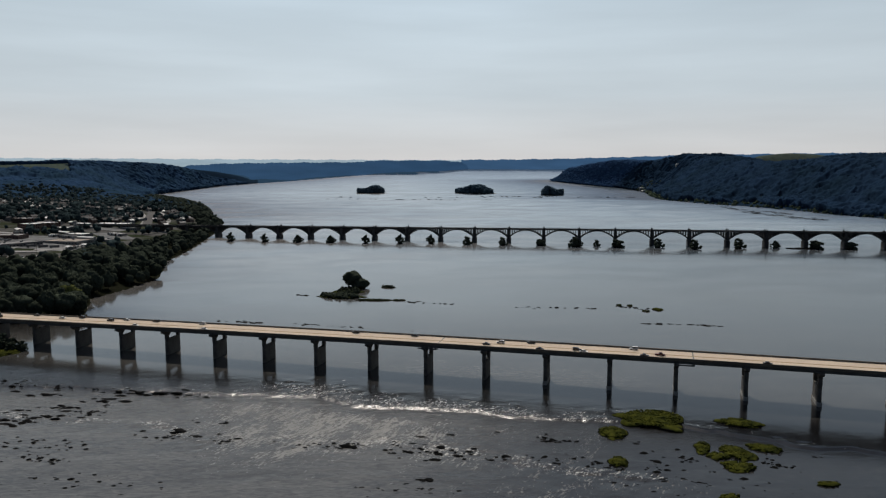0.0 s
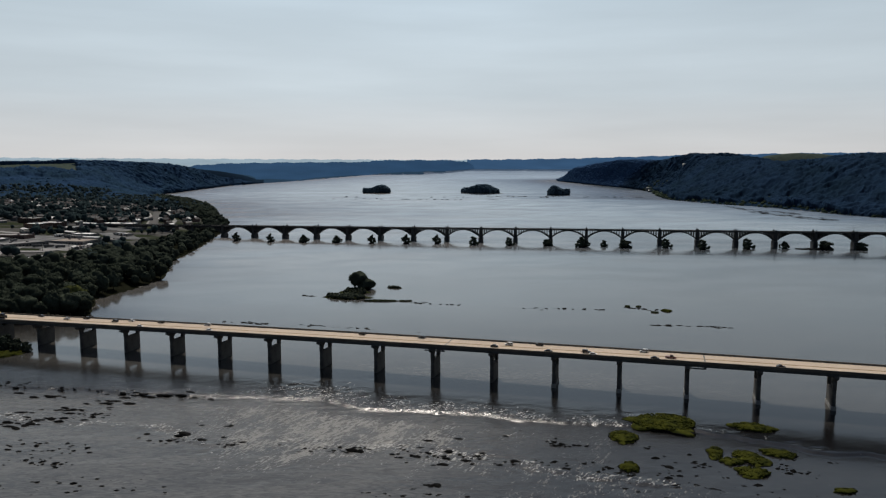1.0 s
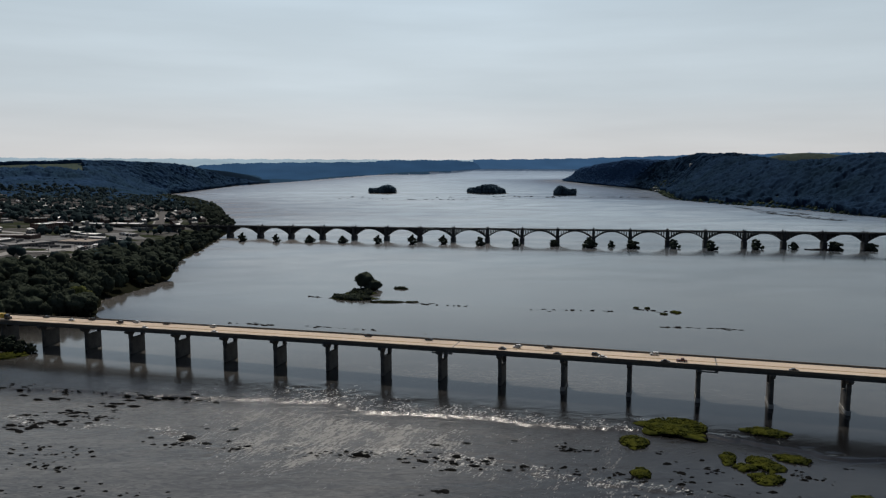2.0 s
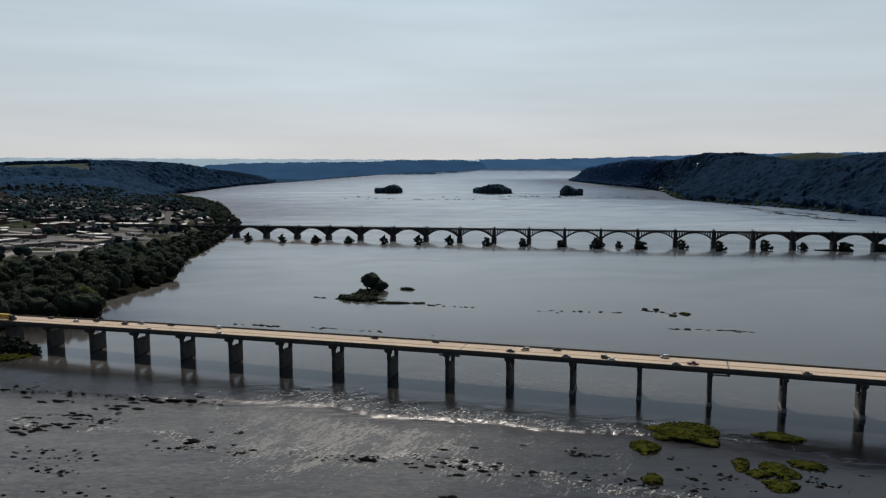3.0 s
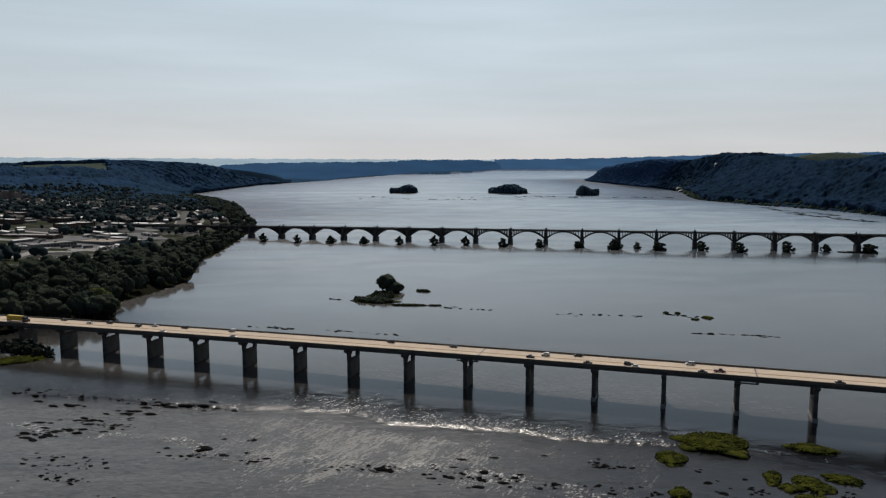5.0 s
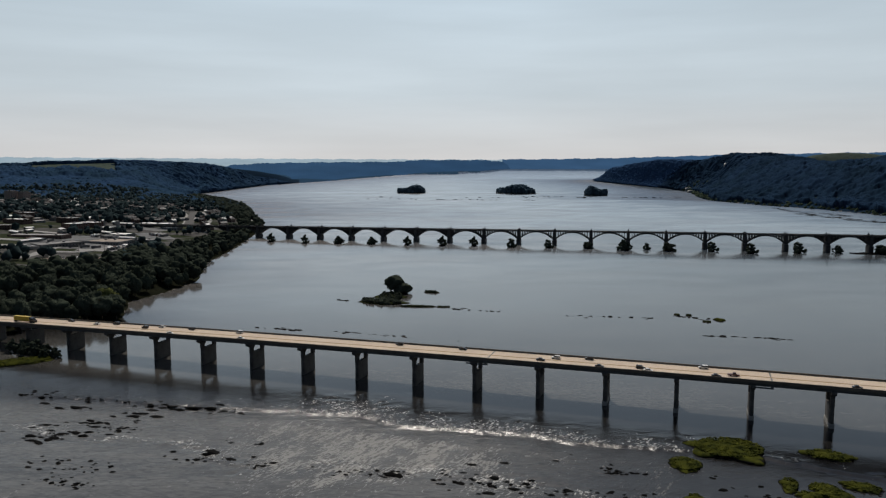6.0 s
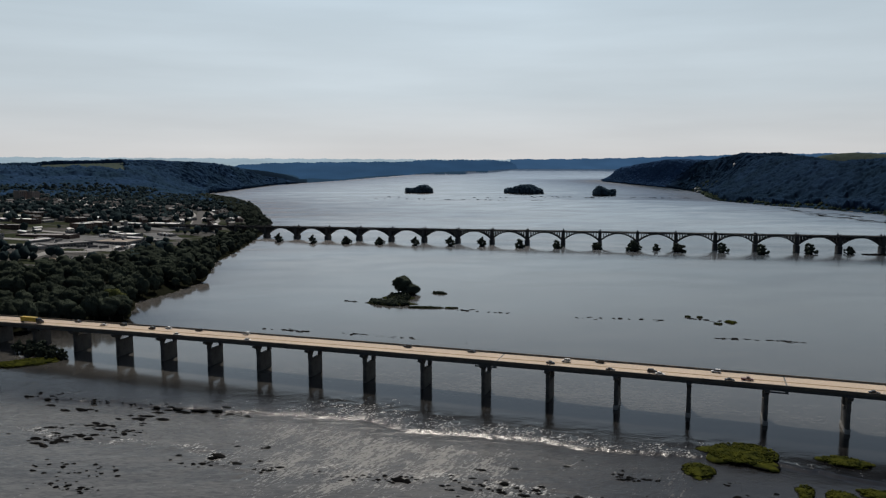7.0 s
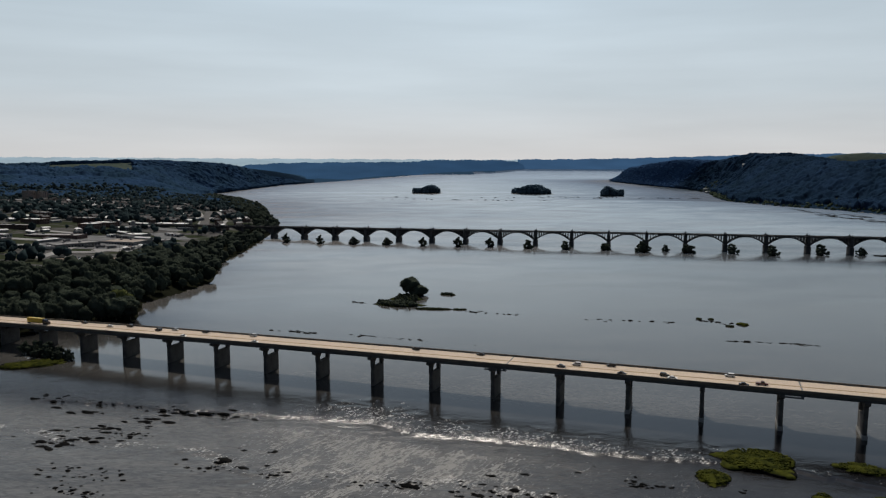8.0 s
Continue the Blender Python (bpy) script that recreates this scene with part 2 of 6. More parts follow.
def town_ground():
    """Blocks of lawn, gravel and concrete with streets between."""
    m = surface("town_ground", (0.045, 0.05, 0.032), (0.022, 0.03, 0.016), rough=1.0, spec=0.0, grain=0.4, stain=0.02, amount=1.0)
    n, l = m.node_tree.nodes, m.node_tree.links
    b = n["Principled BSDF"]
    last = b.inputs["Base Color"].links[0].from_socket
    co = n.new("ShaderNodeTexCoord")
    mp, bt = n.new("ShaderNodeMapping"), n.new("ShaderNodeTexBrick")
    mp.inputs["Rotation"].default_value = (0, 0, radians(20))
    l.new(co.outputs["Object"], mp.inputs[0])
    l.new(mp.outputs[0], bt.inputs["Vector"])
    for k, v in (("Scale", 1.0), ("Mortar Size", 4.0), ("Mortar Smooth", 0.1), ("Brick Width", 95.0), ("Row Height", 60.0)):
        bt.inputs[k].default_value = v
    bt.inputs["Color1"].default_value, bt.inputs["Color2"].default_value, bt.inputs["Mortar"].default_value = (0, 0, 0, 1), (0, 0, 0, 1), (1, 1, 1, 1)
    lots = n.new("ShaderNodeTexNoise")
    lots.inputs["Scale"].default_value, lots.inputs["Detail"].default_value = 0.011, 2.0
    l.new(mp.outputs[0], lots.inputs["Vector"])
    r = n.new("ShaderNodeMapRange")
    r.inputs["From Min"].default_value, r.inputs["From Max"].default_value = 0.52, 0.56
    l.new(lots.outputs["Fac"], r.inputs["Value"])
    lot = n.new("ShaderNodeMix")
    lot.data_type = "RGBA"
    lot.inputs["B"].default_value = (0.095, 0.094, 0.091, 1)
    l.new(r.outputs[0], lot.inputs["Factor"])
    l.new(last, lot.inputs["A"])
    street = n.new("ShaderNodeMix")
    street.data_type = "RGBA"
    street.inputs["B"].default_value = (0.075, 0.072, 0.07, 1)
    l.new(bt.outputs["Color"], street.inputs["Factor"])
    l.new(lot.outputs["Result"], street.inputs["A"])
    l.new(street.outputs["Result"], b.inputs["Base Color"])
    return m


WATER = river_water()
DECK = surface("worn_concrete_deck", (0.52, 0.42, 0.32), (0.42, 0.34, 0.26), grain=1.5, stain=0.06, amount=0.6)
CONCRETE = surface("weathered_concrete", (0.13, 0.122, 0.112), (0.05, 0.047, 0.044), grain=1.2, stain=0.22, amount=0.8)
FOOTING = surface("pale_footing_concrete", (0.34, 0.33, 0.31), (0.18, 0.17, 0.16), grain=1.2, stain=0.4, amount=0.8)
PARAPET = surface("stained_parapet_concrete", (0.15, 0.13, 0.105), (0.08, 0.07, 0.06), grain=1.5, stain=0.15, amount=0.7)
STEEL = surface("dull_dark_steel", (0.10, 0.105, 0.11), (0.06, 0.055, 0.05), rough=0.55, grain=2, stain=0.3, spec=0.4)
OLD_CONCRETE = surface("sooty_old_concrete", (0.075, 0.072, 0.07), (0.035, 0.034, 0.033), grain=0.9, stain=0.12, amount=0.8)
PAINT_YELLOW = surface("yellow_road_paint", (0.45, 0.30, 0.08), (0.3, 0.2, 0.08), grain=3, stain=0.5)
PAINT_WHITE = surface("white_road_paint", (0.62, 0.60, 0.56), (0.45, 0.42, 0.38), grain=3, stain=0.5)
ROCK = surface("wet_dark_rock", (0.010, 0.010, 0.0098), (0.005, 0.005, 0.005), rough=1.0, spec=0.0, grain=2.5, stain=0.5, bump=0.8, random_tint=0.3)
MOSS = surface("mossy_water_grass", (0.060, 0.064, 0.012), (0.019, 0.024, 0.008), rough=1.0, spec=0.0, grain=1.1, stain=0.30, amount=1.0, bump=0.9)
LEAF = surface("summer_leaves", (0.046, 0.055, 0.040), (0.030, 0.037, 0.029), rough=1.0, spec=0.0, grain=0.9, stain=0.15, amount=0.8, bump=0.3, random_tint=0.22, island_tint=0.12)
# LEAF made darker, in place of the shade that loose sprays give
WOOD_LEAF = surface("shade_darkened_wood_leaves", (0.037, 0.045, 0.034), (0.025, 0.031, 0.025), rough=1.0, spec=0.0, grain=0.9, stain=0.05, amount=0.9, bump=0.5, island_tint=0.25)
LEAF_LIGHT = surface("light_willow_leaves", (0.070, 0.078, 0.028), (0.042, 0.05, 0.020), rough=1.0, spec=0.0, grain=0.9, stain=0.15, bump=0.8, random_tint=0.2, island_tint=0.35)
# hill woods: haze is put into the base colour, bluer and paler farther off
WOODS = surface("haze_tinted_hill_woods", (0.0160, 0.0335, 0.0650), (0.0110, 0.0235, 0.0400), rough=1.0, spec=0.0, grain=0.06, stain=0.008, amount=1.0, bump=0.0, island_tint=0.10)
HAZE_BLUE_WOODS = surface("haze_blue_hill_woods", (0.0235, 0.0490, 0.096), (0.0185, 0.039, 0.062), rough=1.0, spec=0.0, grain=0.06, stain=0.008, amount=1.0, bump=0.0, island_tint=0.10)
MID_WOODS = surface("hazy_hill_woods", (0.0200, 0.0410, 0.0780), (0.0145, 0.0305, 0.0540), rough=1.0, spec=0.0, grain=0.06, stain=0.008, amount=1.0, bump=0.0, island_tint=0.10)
# palest, for haze and to lift the point's unlit slopes
TIP_WOODS = surface("hazy_point_woods", (0.0360, 0.0760, 0.1560), (0.0270, 0.0580, 0.1120), rough=1.0, spec=0.0, grain=0.05, stain=0.006, amount=1.0, bump=0.0, island_tint=0.10)
# distant backdrops: the blue of the air glows from the surface itself
FAR_WOODS = hazy("hazy_distant_woods", (0.005, 0.008, 0.010), (0.020, 0.045, 0.080))
BLUE_RIDGE = hazy("hazy_ridge_woods", (0.005, 0.008, 0.010), (0.036, 0.084, 0.165))
SHORE_RIDGE = hazy("hazy_far_shore_woods", (0.005, 0.008, 0.010), (0.024, 0.060, 0.122))
PALE_RIDGE = hazy("hazy_pale_ridge_woods", (0.005, 0.008, 0.010), (0.30, 0.39, 0.45))
BARK = surface("grey_brown_bark", (0.10, 0.08, 0.06), grain=3, stain=1)
TOWN_LEAF = surface("slate_town_leaves", (0.032, 0.046, 0.048), (0.021, 0.032, 0.034), rough=1.0, spec=0.0, grain=0.9, stain=0.05, amount=0.8, bump=0.2, island_tint=0.3)
# bluer and lighter than the bank's leaves: distance haze in the colour
ISLE_WOODS = surface("haze_tinted_island_woods", (0.066, 0.100, 0.128), (0.046, 0.072, 0.092), rough=1.0, spec=0.0, grain=0.2, stain=0.02, amount=0.9, bump=0.0, island_tint=0.3)
YARD = surface("worn_concrete_yard", (0.135, 0.137, 0.137), (0.048, 0.050, 0.051), grain=0.5, stain=0.07, amount=1.0)
RAIL_BED = surface("rusty_rail_ballast", (0.042, 0.037, 0.033), (0.026, 0.024, 0.022), grain=0.8, stain=0.05, amount=0.9)
SHORE_WOODS = surface("shore_woods", (0.048, 0.062, 0.040), (0.026, 0.038, 0.030), rough=1.0, spec=0.0, grain=0.2, stain=0.01, amount=0.9, bump=0.0, island_tint=0.4)
REED = surface("dark_reed_bed", (0.034, 0.040, 0.016), (0.018, 0.022, 0.010), rough=1.0, spec=0.0, grain=1.6, stain=0.22, amount=1.0, bump=0.9)
FLOOR = surface("woodland_ground", (0.015, 0.016, 0.010), (0.009, 0.010, 0.007), grain=0.3, stain=0.02, rough=1.0, spec=0.0)
TOWN = town_ground()
BED = surface("river_bed", (0.05, 0.047, 0.04), grain=0.5, stain=0.05)
FIELD = surface("mown_hay_field", (0.070, 0.088, 0.074), (0.056, 0.074, 0.062), rough=1.0, spec=0.0, bump=0.0, grain=0.05, stain=0.006)
# carries the same blue haze tint as the woods above it
HILL_FLOOR = surface("haze_tinted_hill_ground", (0.012, 0.025, 0.044), (0.010, 0.019, 0.031), grain=0.2, stain=0.01, rough=1.0, spec=0.0, bump=0.0)
MEDIAN = surface("brown_median", (0.34, 0.25, 0.15), (0.27, 0.19, 0.12), grain=2, stain=0.2)
WHITE_ROOF = surface("white_membrane_roof", (0.72, 0.71, 0.69), (0.55, 0.54, 0.52), grain=0.6, stain=0.08, random_tint=0.15)
GREY_ROOF = surface("grey_gravel_roof", (0.21, 0.205, 0.20), (0.14, 0.135, 0.13), grain=0.8, stain=0.08, random_tint=0.3)
TAN_ROOF = surface("tan_gravel_roof", (0.27, 0.225, 0.185), (0.20, 0.165, 0.14), grain=0.8, stain=0.05)
SHINGLE = surface("dark_shingles", (0.055, 0.052, 0.052), (0.035, 0.034, 0.033), grain=1.5, stain=0.2, random_tint=0.6)
SIDING = surface("pale_siding", (0.19, 0.187, 0.183), (0.12, 0.118, 0.115), grain=1.5, stain=0.2, random_tint=0.35)
BRICK = surface("red_brown_brick", (0.11, 0.07, 0.058), (0.075, 0.05, 0.042), grain=2, stain=0.2, random_tint=0.25)
BUFF = surface("buff_brick", (0.36, 0.285, 0.24), (0.27, 0.215, 0.185), grain=2, stain=0.1)
GLASS_DARK = surface("dark_window_glass", (0.02, 0.022, 0.025), rough=0.12, bump=0.0, spec=0.6)
GRAVEL = surface("pale_gravel_lot", (0.25, 0.242, 0.23), (0.15, 0.146, 0.14), grain=0.6, stain=0.06)
RED_EARTH = surface("reddish_earth_lot", (0.21, 0.15, 0.12), (0.15, 0.11, 0.09), grain=0.6, stain=0.06)
CAR_DARK = surface("dark_car_paint", (0.018, 0.018, 0.022), rough=0.25, bump=0.0, random_tint=0.5, spec=0.5)
CAR_WHITE = surface("white_car_paint", (0.72, 0.72, 0.70), (0.66, 0.66, 0.64), rough=0.3, bump=0.0, spec=0.5)
CAR_RED = surface("maroon_car_paint", (0.10, 0.015, 0.012), rough=0.3, bump=0.0, spec=0.5)
TRAILER = surface("yellow_trailer_paint", (0.55, 0.38, 0.05), (0.45, 0.31, 0.05), rough=0.45, grain=2, stain=0.3, bump=0.0)
TYRE = surface("black_tyre", (0.02, 0.02, 0.02), bump=0.0)

# ---- making meshes ----
def mesh(name, verts, faces, mats=(), which=None, smooth=False):
    me = bpy.data.meshes.new(name)
    me.from_pydata([tuple(v) for v in verts], [], [tuple(f) for f in faces])
    for m in mats:
        me.materials.append(m)
    if which is not None:
        me.polygons.foreach_set("material_index", np.asarray(which, dtype=np.int32))
    if smooth:
        me.polygons.foreach_set("use_smooth", np.ones(len(me.polygons), dtype=bool))
    me.update()
    return me


def part(name, bm, material, parent=None, label="", at=None, smooth=False):
    """Links a bmesh (or a ready mesh) as one object under a thing or a part."""
    if isinstance(bm, bpy.types.Mesh):
        me = bm
    else:
        me = bpy.data.meshes.new(name)
        bm.to_mesh(me)
        bm.free()
        me.materials.append(material)
        if smooth:
            me.polygons.foreach_set("use_smooth", np.ones(len(me.polygons), dtype=bool))
    ob = new(name, me)
    if parent is not None:
        ob.parent = parent
    if at is not None:
        ob.matrix_basis = at
    return tagged(ob, label)


def box(bm, x0, x1, y0, y1, z0, z1):
    v = [bm.verts.new((x, y, z)) for z in (z0, z1) for x, y in ((x0, y0), (x1, y0), (x1, y1), (x0, y1))]
    for f in ((3, 2, 1, 0), (4, 5, 6, 7), (0, 1, 5, 4), (1, 2, 6, 5), (2, 3, 7, 6), (3, 0, 4, 7)):
        bm.faces.new([v[i] for i in f])
    return v


def chamfered(bm, x0, x1, y0, y1, z0, z1, c):
    """A box with its upright edges cut back by c and its top edge by c as well."""
    def ring(x0, x1, y0, y1, z):
        return [bm.verts.new(p + (z,)) for p in ((x0 + c, y0), (x1 - c, y0), (x1, y0 + c), (x1, y1 - c), (x1 - c, y1), (x0 + c, y1), (x0, y1 - c), (x0, y0 + c))]
    a, b = ring(x0, x1, y0, y1, z0), ring(x0, x1, y0, y1, z1 - c)
    d = ring(x0 + c, x1 - c, y0 + c, y1 - c, z1)
    for lo, hi in ((a, b), (b, d)):
        for i in range(8):
            bm.faces.new((lo[i], lo[(i + 1) % 8], hi[(i + 1) % 8], hi[i]))
    bm.faces.new(list(reversed(a)))
    bm.faces.new(d)


def prism(bm, outline, y0, y1):
    """An outline in x and z, drawn out from y0 to y1."""
    a = [bm.verts.new((x, y0, z)) for x, z in outline]
    b = [bm.verts.new((x, y1, z)) for x, z in outline]
    k = len(outline)
    for i in range(k):
        bm.faces.new((a[i], a[(i + 1) % k], b[(i + 1) % k], b[i]))
    bm.faces.new(list(reversed(a)))
    bm.faces.new(b)
    bmesh.ops.recalc_face_normals(bm, faces=bm.faces)


def swept(bm, section, stations):
    """A closed section (pairs across, up) carried along stations (along, rise)."""
    rings = [[bm.verts.new((s, a, z + h)) for a, z in section] for s, h in stations]
    k = len(section)
    for p, q in zip(rings, rings[1:]):
        for i in range(k):
            bm.faces.new((p[i], p[(i + 1) % k], q[(i + 1) % k], q[i]))
    bm.faces.new(list(reversed(rings[0])))
    bm.faces.new(rings[-1])
    bmesh.ops.recalc_face_normals(bm, faces=bm.faces)


# ---- the lie of the land ----
EYE_HEIGHT = 126.0


def drawn_in(x, y, z):
    """Draws the far distance in: beyond 3.4 km, places move along their line of sight, and level ground rises by 0.07, so that the horizon lies at 4.9 km."""
    r = np.maximum(np.hypot(x, y), 1e-6)
    q = np.where(r > 3400, (EYE_HEIGHT + 3400 * 0.07) / (0.07 + EYE_HEIGHT / r), r) / r
    return x * q, y * q, EYE_HEIGHT - (EYE_HEIGHT - z) * np.where(r > 3400, q, 1.0)


# the river's shores, from behind the camera downstream
LEFT_SHORE = [(-700, -1500), (-560, 0), (-470, 330), (-395, 500), (-330, 572), (-275, 606), (-303, 688), (-290, 741), (-284, 812), (-324, 974), (-337, 1137), (-368, 1365),
              (-402, 1560), (-440, 1660), (-505, 1853), (-615, 2180), (-745, 2463), (-905, 2732), (-1085, 3077), (-1138, 4486), (-1096, 4745), (-935, 5737), (-636, 8746), (400, 14000), (1428, 20741)]
RIGHT_SHORE = [(1500, 30000), (30000, 30000), (30000, 9000), (2500, 6500), (1250, 6100), (1075, 6000), (1000, 5700), (1022, 4990), (1054, 4450), (1076, 3930), (1046, 3450), (905, 2870), (872, 2740), (918, 2390), (1000, 2190),
               (1091, 1696), (1150, 1200), (1250, 500), (1500, -1500)]
RIVER = np.array(LEFT_SHORE + RIGHT_SHORE, float)


def from_shore(x, y):
    """Distance to the nearest shore, negative on the water."""
    d = np.full(x.shape, 1e9)
    inside = np.zeros(x.shape, bool)
    for (ax, ay), (bx, by) in zip(RIVER, np.roll(RIVER, -1, 0)):
        ex, ey = bx - ax, by - ay
        k = np.clip(((x - ax) * ex + (y - ay) * ey) / (ex * ex + ey * ey), 0, 1)
        d = np.minimum(d, np.hypot(x - ax - k * ex, y - ay - k * ey))
        with np.errstate(divide="ignore", invalid="ignore"):
            inside ^= ((ay > y) != (by > y)) & (x < ex * (y - ay) / (ey if ey else 1e-9) + ax)
    return np.where(inside, -d, d)


def steps(x):
    x = np.clip(x, 0, 1)
    return x * x * (3 - 2 * x)


def wave(x, y, size, seed=0):
    """Cheap rolling unevenness, about -1 to 1."""
    a = 0.0
    for i, (k, w) in enumerate(((1, 1.0), (2.3, 0.5), (4.9, 0.28))):
        a = a + w * np.sin(x * k / size + 1.7 * i + seed + 1.3 * np.sin(y * k / size * 0.7 + seed)) * np.cos(y * k / size * 1.1 - 0.9 * i + 2 * seed)
    return a / 1.5


def fractal(x, y, size, octaves=4, seed=0.0):
    """Lattice noise in octaves, about -1 to 1."""
    total, weight, norm = 0.0, 1.0, 0.0
    for o in range(octaves):
        u, v = x / size * 2 ** o + 17.3 * o + seed, y / size * 2 ** o - 9.1 * o + seed
        i, j = np.floor(u), np.floor(v)
        a, b = steps(u - i), steps(v - j)

        def at(p, q):
            h = np.sin(p * 12.9898 + q * 78.233 + seed) * 43758.5453
            return h - np.floor(h)
        total = total + weight * ((at(i, j) * (1 - a) + at(i + 1, j) * a) * (1 - b) + (at(i, j + 1) * (1 - a) + at(i + 1, j + 1) * a) * b)
        norm, weight = norm + weight, weight * 0.55
    return (total / norm - 0.5) * 2.6


# skylines by bearing (degrees to the right of +y): height of the ridge's ground against the eye, and its distance
NEAR_RIDGE = [(-60, -16, 3300), (-36, -14, 3300), (-31, 2, 3650), (-28, 14, 3750), (-24.5, 24, 3850), (-22, 17, 3950), (-19, 8, 4200), (-17, 4, 4400), (-16.2, 0, 4450), (-14.8, -18, 4600), (-13.6, -44, 4750), (-12.8, -75, 4900),
              (-12.1, -126, 5000), (8.6, -126, 5800), (9.6, -126, 5800), (10.2, -70, 5800), (11.0, -34, 5700), (11.7, -12, 5500), (13.0, 9, 5100), (14.6, 32, 4800), (16.4, 31, 4500), (17.6, 29, 4200),
              (18.6, 42, 4050), (19.7, 52, 3850), (22.0, 52, 3700), (22.9, 38, 3500), (24.2, 22, 3250), (25.8, 8, 3050), (27.7, 12, 2950), (29.4, 25, 2850), (30.4, 29, 2800), (38, 30, 2600), (60, 20, 2600)]

FIELD_HILL = [(-60, -126, 5000), (22.4, -126, 5000), (23.4, 20, 5000), (24.6, 66, 5000), (26.5, 82, 5000), (28.2, 76, 5000), (29.6, 60, 5000), (32, 40, 5000), (60, 40, 5000)]


def by_bearing(table, b):
    t = np.array(table, float)
    return np.interp(b, t[:, 0], t[:, 1]), np.interp(b, t[:, 0], t[:, 2])


def land(x, y):
    """Height of the ground, before the far distance is drawn in."""
    d = from_shore(x, y)
    r, b = np.hypot(x, y), np.degrees(np.arctan2(x, y))
    bank = np.where(d > 0, 3.5 * steps(d / 22) + np.clip(d - 20, 0, 500) * 0.055, -3.0 * steps(-d / 10) - np.clip(r - 1500, 0, 30000) * 0.012)
    h = bank + np.where(d > 30, 1.2 * wave(x, y, 90), 0)
    for table, foot in ((NEAR_RIDGE, 0.62), (FIELD_HILL, 0.84)):
        top, far = by_bearing(table, b)
        k = steps((r / far - foot) / (1 - foot)) * np.where(r > far, np.clip(1 - (r / far - 1) * 2.0, 0, 1), 1)
        top = EYE_HEIGHT + top + np.where(r < far * 1.02, 1, 0) * wave(x, y, 260, 1) * 5 * np.minimum(r / 4000, 2) - 14 + fractal(x, y, 330, 3, 3.0) * 40 * k * (1 - k)
        h = np.where(d > 0, np.maximum(h, bank + (top - bank) * k * steps(d / np.where(x > 0, np.interp(y, (3000, 4600), (250, 130)), 260))), h)
    return h


def rings(near, fine_from, fine_to, far, step, coarse):
    r = [0.02, near]
    while r[-1] < far:
        r.append(r[-1] * (1 + (step if fine_from < r[-1] < fine_to else coarse)))
    return np.array(r)


def fan(radii, half=44, fine=330):
    """A round sheet about the camera's place: fine bearings ahead, coarse behind."""
    b = np.concatenate([np.linspace(-180, -half, 24)[:-1], np.linspace(-half, half, fine), np.linspace(half, 180, 24)[1:]])
    rr, bb = np.meshgrid(radii, np.radians(b), indexing="ij")
    x, y = rr * np.sin(bb), rr * np.cos(bb)
    n, k = rr.shape
    i = np.arange(n - 1)[:, None] * k + np.arange(k - 1)[None, :]
    quads = np.stack([i, i + 1, i + k + 1, i + k], -1).reshape(-1, 4)
    return x, y, quads


gx, gy, gq = fan(rings(30, 420, 5600, 25500, 0.014, 0.035))
gz = land(gx, gy)
cx, cy = gx.ravel()[gq].mean(1), gy.ravel()[gq].mean(1)
cd, cr_, cb = from_shore(cx, cy), np.hypot(cx, cy), np.degrees(np.arctan2(cx, cy))


def is_town(x, y, d):
    """The built-up plain on the left bank."""
    r = np.hypot(x, y)
    belt = np.where(y < 1250, 80.0, np.where(y < 1650, 50.0, 85.0))
    return (x < 0) & (d > belt) & (y > 700) & (r < 2350)


def is_field(x, y):
    r, b = np.hypot(x, y), np.degrees(np.arctan2(x, y))
    return ((b > -29.6 + 0.3 * wave(x, y, 40)) & (b < -24.4 + 0.5 * wave(x, y, 60)) & (r > 3215 + 24 * (-b - 24.4) + 25 * wave(x, y, 90)) & (r < 3640 + 6 * (b + 27) ** 2)) | ((b > 23.5) & (b < 29.6) & (r > 4200) & (r < 5600))


# far ground: kind 4 glows with haze, kind 5 is tinted by it
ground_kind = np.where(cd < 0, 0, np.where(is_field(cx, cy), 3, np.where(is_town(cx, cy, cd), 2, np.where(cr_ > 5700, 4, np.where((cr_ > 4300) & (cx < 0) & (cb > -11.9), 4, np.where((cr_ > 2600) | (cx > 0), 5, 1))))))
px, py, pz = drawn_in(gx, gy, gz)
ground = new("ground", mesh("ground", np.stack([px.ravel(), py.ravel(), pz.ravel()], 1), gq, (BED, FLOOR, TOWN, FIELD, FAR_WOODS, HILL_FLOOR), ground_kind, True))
tagged(ground, "river valley ground with wooded hills, fields and a town plain", "ground", kind="structure")

# ---- the river ----
LEDGE = np.array([(-300, 430), (-249, 412), (-163, 396), (-111, 389), (-84, 385), (-55, 382), (-27, 364), (32, 354), (50, 346), (83, 338), (104, 336), (131, 328), (163, 311), (183, 299), (300, 270)], float)


def off_line(x, y, line):
    d = np.full(x.shape, 1e9)
    for (ax, ay), (bx, by) in zip(line, line[1:]):
        ex, ey = bx - ax, by - ay
        k = np.clip(((x - ax) * ex + (y - ay) * ey) / (ex * ex + ey * ey), 0, 1)
        side = np.sign(ex * (y - ay) - ey * (x - ax))
        e = np.hypot(x - ax - k * ex, y - ay - k * ey) * np.where(side == 0, 1, side)
        d = np.where(np.abs(e) < np.abs(d), e, d)
    return d


def water_level(x, y):
    """Height of the stream: 0.7 m lower below the ledge."""
    over = off_line(np.array([float(x)]), np.array([float(y)]), LEDGE)[0]
    return -0.7 if over < -4 and 230 < y < 450 and -300 < x < 240 else 0.0


